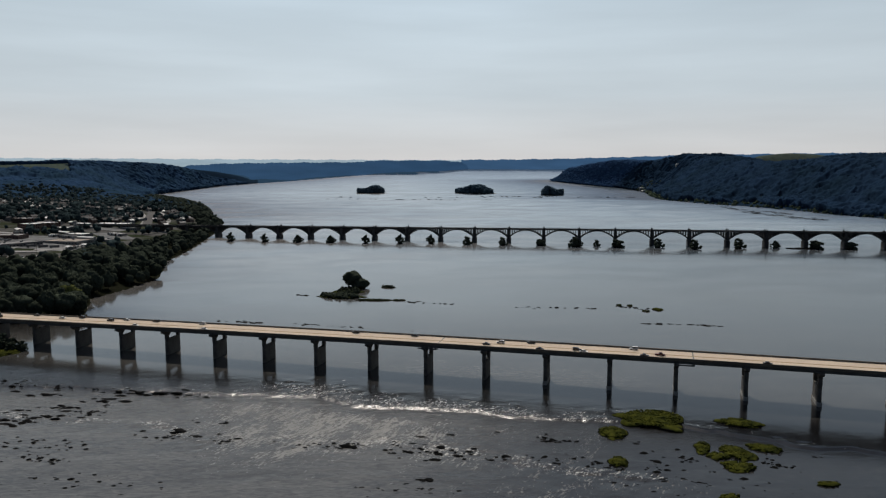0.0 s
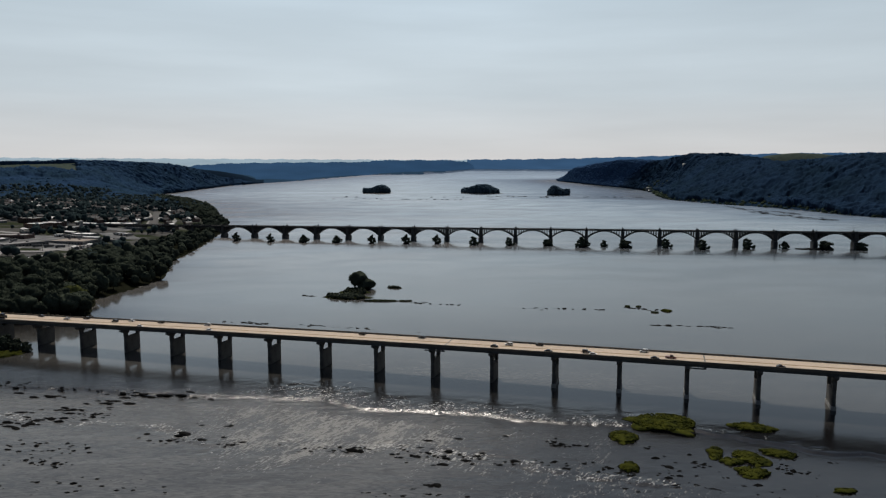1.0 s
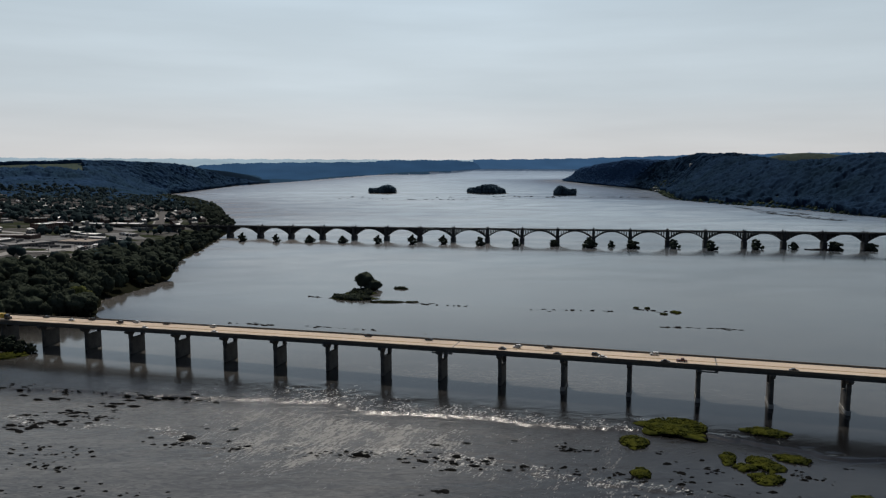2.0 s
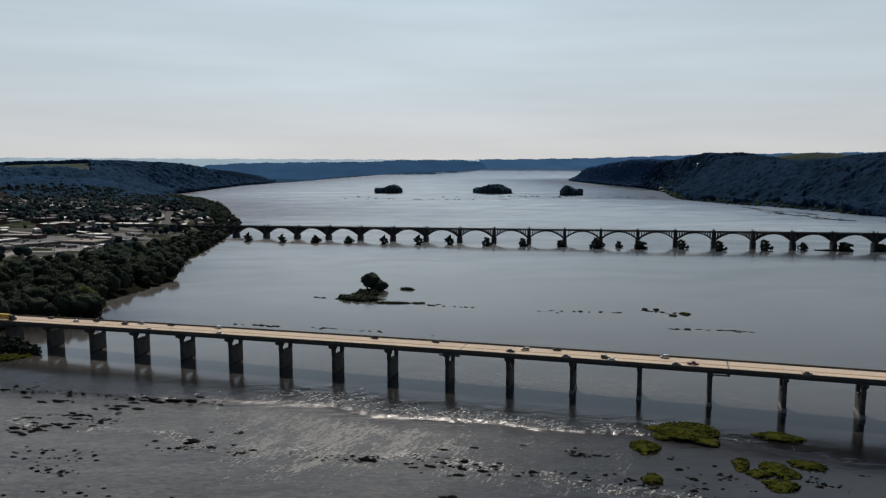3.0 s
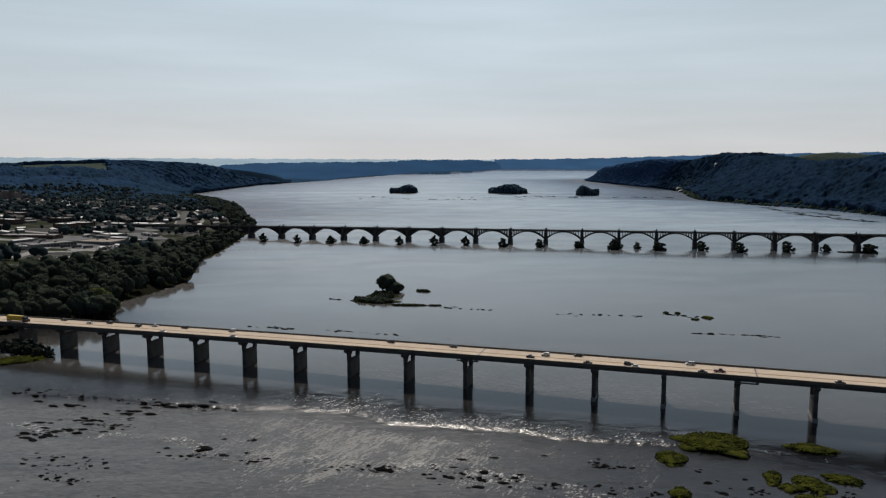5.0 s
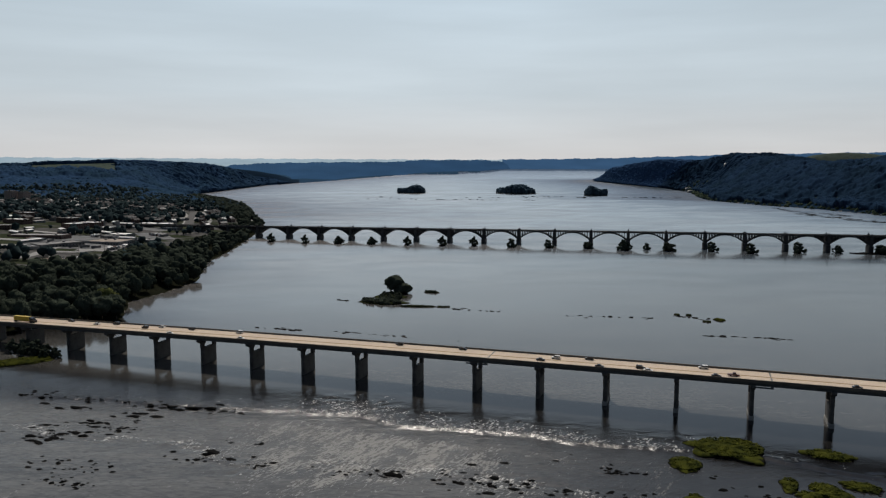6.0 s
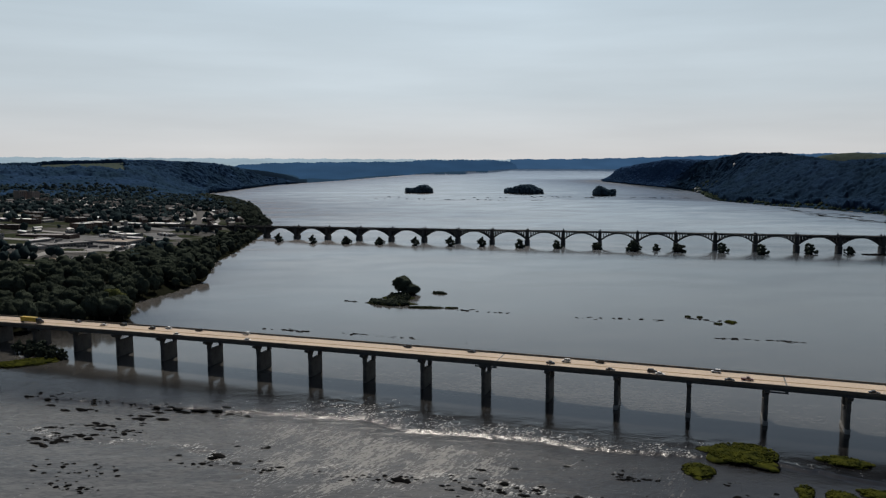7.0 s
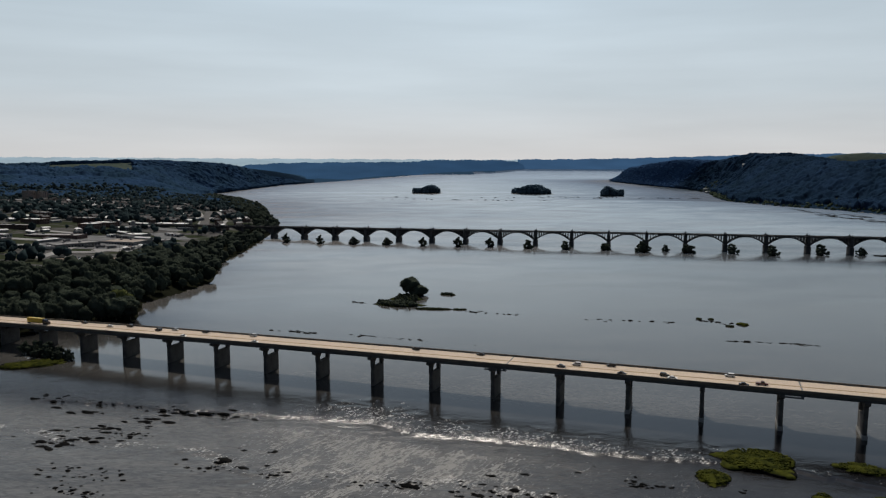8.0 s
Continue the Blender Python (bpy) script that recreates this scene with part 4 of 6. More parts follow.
def canopy(name, bearings, reach, columns, rows, mat, label):
    """The closed roof of a far wood: one billowing sheet of crowns that comes down to the ground at its edges."""
    b, r = np.meshgrid(np.radians(np.linspace(*bearings, columns)), np.geomspace(*reach, rows), indexing="ij")
    x, y = r * np.sin(b), r * np.cos(b)
    keep = hill_ground(x, y)
    near = keep.copy()
    near[1:-1, 1:-1] = keep[1:-1, 1:-1] & keep[:-2, 1:-1] & keep[2:, 1:-1] & keep[1:-1, :-2] & keep[1:-1, 2:]
    tall = 15.0 * (1 - np.abs(fractal(x, y, 32, 2, 5.0))) + 5.0 * (1 - np.abs(fractal(x, y, 10, 1, 2.0))) + 6.0 * fractal(x, y, 75, 2, 7.0)
    tall = tall * np.where((x < 0) & (r < 3050), 0.5, 1.0) * np.interp(r, (3300, 4000), (1.0, 0.6))
    z = land(x, y) + np.where(near, np.maximum(tall, 2.0), -0.5)
    px, py, pz = drawn_in(x, y, z)
    i = (np.arange(columns - 1)[:, None] * rows + np.arange(rows - 1)[None]).ravel()
    quads = np.stack([i, i + 1, i + rows + 1, i + rows], 1)
    quads = quads[keep.ravel()[quads].all(1)][:, ::-1]
    used, quads = np.unique(quads, return_inverse=True)
    v = np.stack([px.ravel(), py.ravel(), pz.ravel()], 1)[used]
    return tagged(new(name, fast_mesh(name, v, quads.reshape(-1, 4), mat)), label, "woods", kind="stuff")


# each farther stretch on the right takes a hazier colour
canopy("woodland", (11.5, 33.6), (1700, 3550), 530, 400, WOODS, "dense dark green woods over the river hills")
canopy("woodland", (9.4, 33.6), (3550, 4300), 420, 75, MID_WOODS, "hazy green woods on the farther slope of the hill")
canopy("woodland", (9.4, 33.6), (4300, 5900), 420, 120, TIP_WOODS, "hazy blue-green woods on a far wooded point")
canopy("woodland", (-33.6, -11.8), (2000, 5000), 480, 400, HAZE_BLUE_WOODS, "dense haze-blue woods on the far bank hills")
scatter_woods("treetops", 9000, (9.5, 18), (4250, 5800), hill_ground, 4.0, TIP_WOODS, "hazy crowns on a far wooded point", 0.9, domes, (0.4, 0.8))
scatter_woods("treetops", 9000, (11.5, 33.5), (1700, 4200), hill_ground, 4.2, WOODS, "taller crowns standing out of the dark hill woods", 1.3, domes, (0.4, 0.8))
scatter_woods("treetops", 2500, (-33.5, -12), (2000, 4900), hill_ground, 4.2, HAZE_BLUE_WOODS, "taller crowns standing out of the haze-blue hill woods", 1.3, domes, (0.4, 0.8))

scatter_woods("woodland", 9000, (9, 37), (1600, 3800), shore_belt, 6.4, SHORE_WOODS, "green trees along the foot of the wooded hill", 0.35, domes, (0.6, 1.0))


# the small wooded islands far down the river
def wooded_island(x0, y0, long, deep, high, turn, n, label):
    m = pose(x0, y0, 0, 0, 0, turn)
    isle = tagged(new("wooded_island"), label, "island", group="far river islands")
    isle.matrix_basis = m
    a = np.linspace(0, 2 * np.pi, 40, endpoint=False)
    edge = 1 + 0.12 * np.sin(3 * a + x0) + 0.08 * np.sin(5 * a)
    bm = bmesh.new()
    rim = [bm.verts.new((long * e * math.cos(t), deep * e * math.sin(t), -1.5)) for t, e in zip(a, edge)]
    top = [bm.verts.new((0.93 * long * e * math.cos(t), 0.93 * deep * e * math.sin(t), 0.9)) for t, e in zip(a, edge)]
    for i in range(40):
        bm.faces.new((rim[i], rim[(i + 1) % 40], top[(i + 1) % 40], top[i]))
    bm.faces.new(top)
    part("shore", bm, BED, isle)
    t, k = rng.uniform(0, 6.28, n), np.sqrt(rng.uniform(0, 1, n))
    x, y = long * 0.92 * k * np.cos(t), deep * 0.92 * k * np.sin(t)
    tall = high * (0.72 + 0.2 * np.sin(x / long * 4 + x0) + rng.uniform(-0.12, 0.12, n)) * np.clip(1.25 - k ** 3 * 0.5, 0.3, 1)
    s = rng.uniform(3.5, 6.5, n)
    c = np.stack([x, y, np.maximum(tall - s, 2)], 1)
    low = np.stack([x, y, tall * 0.35], 1)
    v, f = clumps(np.concatenate([c, low]), np.concatenate([np.stack([s, s, s * 1.1], 1), np.stack([s, s, tall * 0.4], 1)]))
    part("crown", fast_mesh("crown", v, f, ISLE_WOODS), None, isle)
    return isle


wooded_island(-207, 3330, 66, 40, 36, 0, 260, "low river island covered with dark trees")
wooded_island(246, 3290, 100, 50, 40, -35, 360, "long river island covered with dark trees")
wooded_island(556, 3075, 48, 36, 40, 0, 220, "round river island covered with dark trees")

# ---- single trees ----
def crown_mesh(name, wide, tall, n, mat, sprays=260, seed_shape=0.0, lump=(0.27, 0.46), peak=0.0):
    """A crown of leafy lumps round an uneven dome, with loose sprays at its edge; its base at height 0."""
    t, k = rng.uniform(0, 6.28, n), rng.uniform(0, 1, n) ** 0.5
    h = rng.uniform(0, 1, n)
    reach = wide * ((1 - peak) * (0.35 + 0.65 * np.sin(np.pi * (0.18 + 0.72 * h))) + peak * (1 - h) ** 0.8) * (1 + 0.22 * np.sin(3 * t + seed_shape) + 0.12 * np.sin(7 * h + seed_shape))
    c = np.stack([reach * k * np.cos(t), reach * k * np.sin(t), tall * (0.06 + 0.9 * h)], 1)
    s = rng.uniform(*lump, n) * wide * (1 - 0.4 * peak * h)
    v, f = clumps(c, np.stack([s, s, s * rng.uniform(0.65, 0.95, n)], 1), 0.34)
    pick = rng.integers(0, n, sprays)
    d = rng.normal(size=(sprays, 3))
    d /= np.linalg.norm(d, axis=1)[:, None]
    lv, lf = leaves(c[pick] + d * s[pick, None] * rng.uniform(0.85, 1.2, (sprays, 1)), 0.55)
    tri = np.concatenate([lf[:, [0, 1, 2]], lf[:, [0, 2, 3]]]) + len(v)
    return fast_mesh(name, np.concatenate([v, lv]), np.concatenate([f, tri]), mat)


def trunk_mesh(tall, thick):
    """A tapered trunk with a few limbs."""
    bm = bmesh.new()
    def limb(a, b, r0, r1):
        axis = (Vector(b) - Vector(a)).normalized()
        side = axis.orthogonal().normalized()
        up = axis.cross(side)
        lo, hi = ([bm.verts.new(Vector(p) + (side * math.cos(q) + up * math.sin(q)) * r) for q in (0, 1.05, 2.09, 3.14, 4.19, 5.24)] for p, r in ((a, r0), (b, r1)))
        for i in range(6):
            bm.faces.new((lo[i], lo[(i + 1) % 6], hi[(i + 1) % 6], hi[i]))
        bm.faces.new(hi)
    limb((0, 0, -1.0), (0.1, 0, tall * 0.35), thick, thick * 0.75)
    limb((0.1, 0, tall * 0.35), (0, 0.2, tall * 0.8), thick * 0.75, thick * 0.3)
    for i in range(4):
        q = 1.57 * i + 0.5
        limb((0.1, 0, tall * (0.3 + 0.08 * i)), (tall * 0.22 * math.cos(q), tall * 0.22 * math.sin(q), tall * (0.6 + 0.06 * i)), thick * 0.45, thick * 0.15)
    return to_mesh("trunk", bm, BARK)


def crown_shape(seed, fine):
    """A leafy crown as one billowing closed form: 1 wide, from 0 to 1 high. Vertices and triangles."""
    bm = bmesh.new()
    bmesh.ops.create_icosphere(bm, subdivisions=fine, radius=1.0)
    shift = Vector((seed * 3.7, seed * 1.9, seed * 5.3))
    v = []
    for p in bm.verts:
        d = p.co
        k = 0.84 + 0.34 * noise.noise(d * 1.5 + shift) + 0.30 * (0.5 - abs(noise.noise(d * 3.1 + shift))) + 0.16 * (0.4 - abs(noise.noise(d * 7.0 + shift))) + 0.08 * noise.noise(d * 15 + shift)
        v.append((d.x * k, d.y * k, 0.46 + 0.54 * d.z * k * (1.0 if d.z > 0 else 0.85)))
    f = np.array([[q.index for q in face.verts] for face in bm.faces])
    bm.free()
    return np.array(v), f


def lumpy_crown(name, wide, tall, mat, sprays, seed, fine=4):
    """A single tree's crown, with loose sprays of leaves all over it; its base at height 0."""
    v, f = crown_shape(seed, fine)
    v = v * (wide, wide, tall)
    out = v - (0, 0, tall * 0.45)
    pick = rng.integers(0, len(v), sprays)
    lv, lf = leaves(v[pick] + out[pick] * rng.uniform(-0.02, 0.06, (sprays, 1)), 0.42)
    tri = np.concatenate([lf[:, [0, 1, 2]], lf[:, [0, 2, 3]]]) + len(v)
    return fast_mesh(name, np.concatenate([v, lv]), np.concatenate([f, tri]), mat)


TRUNK = trunk_mesh(13, 0.4)
CROWNS = [lumpy_crown("crown", w, h, LEAF, 900, i) for i, (w, h) in enumerate(((5.4, 11), (6.2, 12), (4.8, 12.5), (6.8, 11.5), (5.7, 10), (5.1, 9)))]
LIGHT_CROWN = lumpy_crown("crown", 7.0, 11.5, LEAF_LIGHT, 900, 9)


def tree(x, y, z, size, turn, crown, label, group="bank trees"):
    ob = tagged(new("tree"), label, "tree", group=group)
    ob.matrix_basis = pose(x, y, z, 0, 0, turn) @ Matrix.Diagonal((size, size, size, 1))
    part("trunk", TRUNK, None, ob)
    part("crown", crown, None, ob, at=pose(0, 0, 2.6))
    return ob


def spread(n, xs, ys, keep, gap):
    """Places no closer than gap."""
    kept = []
    cells = {}
    for x, y in zip(rng.uniform(*xs, n), rng.uniform(*ys, n)):
        c = (int(x // gap), int(y // gap))
        if all((x - a) ** 2 + (y - b) ** 2 > gap * gap for i in (-1, 0, 1) for j in (-1, 0, 1) for a, b in cells.get((c[0] + i, c[1] + j), ())):
            cells.setdefault(c, []).append((x, y))
            kept.append((x, y))
    k = np.array(kept)
    return k[keep(k[:, 0], k[:, 1])]


CLEARINGS = [(-455, 1600, 34), (-500, 1415, 30), (-440, 1320, 26), (-534, 904, 34), (-453, 888, 26), (-500, 930, 40), (-404, 642, 16)]


def bank_wood(x, y):
    d = from_shore(x, y)
    deep = np.interp(y, (540, 650, 740, 800, 860, 920, 1000, 1150, 1400, 1700, 2200, 2750), (230, 230, 200, 165, 125, 100, 84, 64, 42, 60, 90, 90))
    ok = (d > 2.0) & (d < deep + 14 * wave(x, y, 40)) & (x < 0)
    for cx0, cy0, r0 in CLEARINGS:
        ok &= (x - cx0) ** 2 + (y - cy0) ** 2 > r0 * r0
    along_road = (x + 298.66) * math.cos(radians(-17.59)) + (y - 524.51) * math.sin(radians(-17.59))
    across_road = -(x + 298.66) * math.sin(radians(-17.59)) + (y - 524.51) * math.cos(radians(-17.59))
    over_rails = -(x + 290.9) * math.sin(radians(-12.08)) + (y - 1291.3) * math.cos(radians(-12.08))
    return ok & (np.abs(across_road + 1.5) > 15) & (np.abs(over_rails) > 11)


spots = spread(18000, (-950, -255), (520, 2750), bank_wood, 8.6)
spots = spots[np.argsort(np.hypot(spots[:, 0], spots[:, 1]))]
heights = land(spots[:, 0], spots[:, 1])
def low_bank(y):
    """The wood is lower past the yards."""
    return np.interp(y, (850, 1100, 1700, 1900), (1.0, 0.72, 0.66, 0.85))


words = ("dark green leafy bank tree above the river", "broad dark tree in the riverside wood", "tall dark green tree crowded by its neighbours")
for i, ((x, y), z) in enumerate(zip(spots[:300], heights[:300])):
    tree(x, y, z, rng.uniform(0.8, 1.45) * low_bank(y), rng.uniform(0, 360), CROWNS[rng.integers(6)], words[i % 3])
for x, y, size in ((-297, 631, 1.35), (-306, 639, 1.25)):
    tree(x, y, 1.8, size, x * 5, LIGHT_CROWN, "light green willow lit by the sun near the water's edge")
for x, y, size in ((-302, 604, 1.25), (-291, 607, 1.35), (-281, 611, 1.2), (-311, 601, 1.1)):
    tree(x, y, 1.0, size, x * 7, CROWNS[int(-x) % 6], "big dark tree leaning over the water's edge")


def joined_trees(name, x, y, z, sizes, label, fine=3, mat=LEAF, uneven=0.06):
    """Trees past counting: billowing crowns in one mesh."""
    shapes = [crown_shape(i + 20, fine) for i in range(6)]
    verts, faces, base = [], [], 0
    kind = rng.integers(0, 6, len(x))
    for q, (v, f) in enumerate(shapes):
        w = np.nonzero(kind == q)[0]
        a, k = rng.uniform(0, 6.28, len(w)), sizes[w]
        c, sn = np.cos(a)[:, None], np.sin(a)[:, None]
        wide, high = (k * rng.uniform(5.0, 6.6, len(w)))[:, None], (k * rng.uniform(10.5, 13.5, len(w)))[:, None]
        p = np.stack([x[w][:, None] + wide * (v[:, 0] * c - v[:, 1] * sn), y[w][:, None] + wide * (v[:, 0] * sn + v[:, 1] * c), z[w][:, None] + 1.2 + high * v[:, 2]], -1)
        p = p + (rng.uniform(-uneven, uneven, p.shape) * wide[..., None])
        verts.append(p.reshape(-1, 3))
        faces.append((f[None] + len(v) * np.arange(len(w))[:, None, None]).reshape(-1, 3) + base)
        base += len(v) * len(w)
    return tagged(new(name, fast_mesh(name, np.concatenate(verts), np.concatenate(faces), mat)), label, "woods", kind="stuff")


rest, rz = spots[300:], heights[300:]
joined_trees("riverside_wood", rest[:, 0], rest[:, 1], rz, rng.uniform(0.8, 1.45, len(rest)) * low_bank(rest[:, 1]), "dense dark green riverside wood on the bank", 3, WOOD_LEAF, 0.10)

# shrubs on the stumps of an older bridge, upstream of each arch pier
STUMP = bmesh.new()
chamfered(STUMP, -4.5, 4.5, -7, 7, -3, 1.3, 1.6)
STUMP = to_mesh("stone_base", STUMP, ROCK)
SHRUBS = [crown_mesh("shrub", w, h, 46, LEAF, 240, i * 1.7, (0.17, 0.34), 0.65) for i, (w, h) in enumerate(((8.4, 11), (9.2, 13.5), (9.4, 9.5), (7.8, 14)))]
for k, off, size in ((-0.04, -67, 1.0), (1.05, -70, 0.95), (2.04, -66, 1.05), (3.0, -60, 1.0), (4.02, -62, 0.95), (5.01, -58, 1.05), (5.87, -48, 1.0), (6.91, -50, 0.95), (7.91, -47, 0.9), (8.93, -43, 1.0), (9.92, -50, 1.35),
                     (10.47, -36, 0.7), (10.98, -47, 1.2), (12.09, -38, 1.0), (13.02, -52, 1.05), (14.19, -30, 1.1), (15.19, -16, 0.95), (16.16, -18, 1.3), (17.1, -14, 1.1), (18.1, -10, 1.0), (19.1, -8, 1.1)):
    islet = tagged(new("shrub_islet"), "old stone pier stump overgrown with dark shrubs", "islet", group="overgrown pier stumps")
    islet.matrix_basis = arch_bridge.matrix_basis @ pose(k * BAY, off, 0, 0, 0, rng.uniform(-20, 20)) @ Matrix.Diagonal((size, size, size, 1))
    part("stone_base", STUMP, None, islet)
    part("shrub", SHRUBS[rng.integers(4)], None, islet, at=pose(rng.uniform(-1, 1), rng.uniform(-2, 2), 0.2))


# ---- rocks, reefs and islets in the river ----
def rock_mesh(seed, flat):
    """A worn, cracked rock about 1 m in radius, flat-topped."""
    r = np.random.default_rng(seed)
    bm = bmesh.new()
    bmesh.ops.create_icosphere(bm, subdivisions=2, radius=1.0)
    shift = Vector(r.uniform(-9, 9, 3))
    for v in bm.verts:
        k = 1 + 0.45 * noise.noise(v.co * 1.5 + shift) + 0.35 * noise.noise(v.co * 3.3 + shift)
        v.co = v.co * k
        v.co.z *= flat * (0.7 if v.co.z > 0 else 1.0)
    return to_mesh("rock", bm, ROCK)


ROCKS = [rock_mesh(i, f) for i, f in enumerate((0.34, 0.42, 0.28, 0.5, 0.36, 0.3))]
LEFT_REEF = [(-238, 414, 3), (-229, 410, 3), (-204, 391, 5), (-198, 391, 3), (-173, 382, 3), (-164, 381, 5), (-164, 393, 4), (-157, 394, 4), (-147, 388, 4), (-139, 389, 5), 
    (-131, 387, 3), (-123, 386, 4), (-118, 384, 2), (-202, 348, 4), (-192, 344, 5), (-190, 351, 3), (-184, 353, 5), (-178, 354, 4), (-186, 367, 3), (-179, 367, 4), 
    (-165, 357, 3), (-161, 371, 2.5), (-208, 360, 3), (-202, 364, 2.5)]
MID_ROCKS = [(-111, 331, 4.5), (-113, 328, 2.5), (-115, 322, 2.5), (-124, 322, 1.5), (-106, 342, 2), (-92, 341, 2.5), (-86, 316, 1.5), (-81, 319, 2.5), (-30, 308, 4), (-26, 306, 2.5), 
    (-38, 308, 1.8), (-1, 300, 3.2), (-8, 299, 2.2), (-8, 313, 1.6), (-0, 310, 2.4), (4, 319, 2.6), (18, 321, 2.2), (10, 291, 3), (20, 295, 3), (13, 306, 3), (25, 300, 2.4), 
    (34, 290, 2), (41, 294, 2.6), (40, 324, 1.6), (48, 331, 1), (61, 311, 2), (63, 320, 1.4), (4, 270, 3), (7, 270, 3.5), (-6, 260, 2), (-1, 260, 2), (3, 262, 2.2), 
    (-10, 256, 1.8)]
RIGHT_ROCKS = [(76, 280, 2.6), (82, 280, 2.6), (86, 277, 2.4), (105, 286, 3), (101, 275, 2.4), (106, 277, 2), (88, 270, 3), (92, 270, 2), (101, 268, 1.8), (117, 290, 2.2), (120, 288, 2), 
    (102, 307, 1.9), (102, 296, 2.2), (110, 268, 2.2), (115, 264, 2.4), (85, 262, 2.2), (94, 256, 2.2), (81, 265, 2), (106, 260, 1.6), (118, 261, 2), (134, 267, 2.6), 
    (134, 260, 1.6), (124, 251, 2.6), (102, 252, 2.4), (144, 254, 2), (153, 256, 2), (161, 257, 1.8), (163, 250, 2.6), (170, 263, 1.6), (152, 278, 2.2), (175, 289, 1.6)]
UP_REEF = [(-152, 581, 1.6), (-143, 581, 1.6), (-133, 578, 3), (-126, 574, 3.5), (-85, 568, 3.5), (-79, 566, 4), (-64, 561, 2), (-55, 559, 2.5), (-41, 552, 2), (-2, 541, 1.5), 
    (-209, 606, 1.5), (90, 632, 2), (99, 634, 2.5), (104, 626, 3), (120, 634, 1), (132, 630, 1.3), (143, 630, 1.5), (152, 627, 3), (157, 624, 2), (183, 634, 3), (190, 631, 3), 
    (197, 621, 2.5), (209, 620, 3.2), (182, 562, 4), (194, 562, 5), (202, 560, 4), (218, 557, 4), (227, 555, 5), (234, 552, 4), (-177, 723, 1.4), (-112, 701, 1.5), 
    (-103, 698, 1), (-45, 933, 1.5), (3, 665, 4), (-3, 662, 3), (32, 650, 2)]
MOSS_ISLETS = [(94, 321, 7, 8.5, 0), (118, 338, 17, 14, 0), (159, 330, 11, 6.5, -20), (130, 301, 3.5, 8, -20), (142, 298, 6, 4.5, -10), (133, 291, 4.5, 4, 10), (143, 292, 6, 6, -30), 
    (137, 279, 7.5, 5.5, 0), (157, 299, 8, 4.5, -25), (88, 286, 4, 5.5, -10), (165, 260, 4.5, 2.6, 0), (121, 250, 5, 2.5, 10)]


def rock(x, y, size, label, stretch=1.5, high=1.0):
    ob = tagged(new("rock", ROCKS[rng.integers(6)]), label, "rock", group="river rocks")
    ob.matrix_basis = pose(x, y, water_level(x, y) - 0.05 * size, 0, 0, rng.uniform(-35, 5)) @ Matrix.Diagonal((size * stretch * rng.uniform(0.8, 1.2), size * rng.uniform(0.6, 0.9), size * rng.uniform(0.9, 1.4) * high, 1))


for reef, label, stretch, more in ((LEFT_REEF, "dark flat ledge rock in the shallow rapids", 1.5, 3), (MID_ROCKS, "dark wet rock standing out of the rapids", 1.15, 1),
                                   (RIGHT_ROCKS, "dark weedy rock in the shallows", 1.15, 2), (UP_REEF, "low dark reef rock in smooth water", 1.5, 1)):
    for x, y, size in reef:
        rock(x, y, size * (0.42 if reef is LEFT_REEF else 0.52 if reef is UP_REEF else 0.66), label, stretch, 0.55 if reef is UP_REEF else 1.0)
        for _ in range(more):
            rock(x + rng.normal(0, size * 1.3), y + rng.normal(0, size * 0.9), size * rng.uniform(0.25, 0.5), label, stretch, 0.7 if reef is UP_REEF else 1.0)

# pebbles and small ledges past counting
def small_rocks(name, lines, n, size, label, rise=0.5):
    c = []
    for (ax, ay), (bx, by), wide in lines:
        k = rng.uniform(0, 1, n)
        c.append(np.stack([ax + (bx - ax) * k + rng.normal(0, wide, n), ay + (by - ay) * k + rng.normal(0, wide * 0.6, n), np.full(n, 0.0)], 1))
    c = np.concatenate(c)
    c[:, 2] = [water_level(a, b) for a, b in c[:, :2]]
    s = size * rng.uniform(0.35, 1.3, len(c)) ** 1.7
    v, f = clumps(c, np.stack([s * 1.5, s, s * rise], 1), 0.4)
    tagged(new(name, fast_mesh(name, v, f, ROCK, False)), label, "rocks", kind="stuff")


small_rocks("small_rocks", [((-240, 412), (-120, 386), 3), ((-200, 350), (-160, 360), 5), ((-190, 318), (-150, 312), 7), ((-170, 300), (-150, 296), 5), ((-160, 275), (-110, 268), 9), ((-130, 322), (-80, 318), 6), ((-12, 305), (40, 292), 5),
                            ((40, 294), (85, 282), 4), ((60, 316), (70, 310), 3), ((-20, 262), (30, 258), 6), ((75, 282), (130, 262), 8), ((80, 262), (175, 252), 6), ((120, 290), (160, 280), 6), ((-60, 312), (-20, 306), 5)], 42, 0.62, "small dark stones breaking the shallow water")
small_rocks("small_rocks", [((-155, 582), (-120, 573), 1.5), ((-90, 568), (-40, 553), 2), ((88, 634), (160, 625), 1.5), ((180, 634), (212, 620), 1.5), ((178, 563), (240, 552), 0.8), ((-20, 664), (34, 650), 0.9), ((-115, 702), (-100, 697), 1.5)], 16, 1.0, "small dark stones along a low reef")


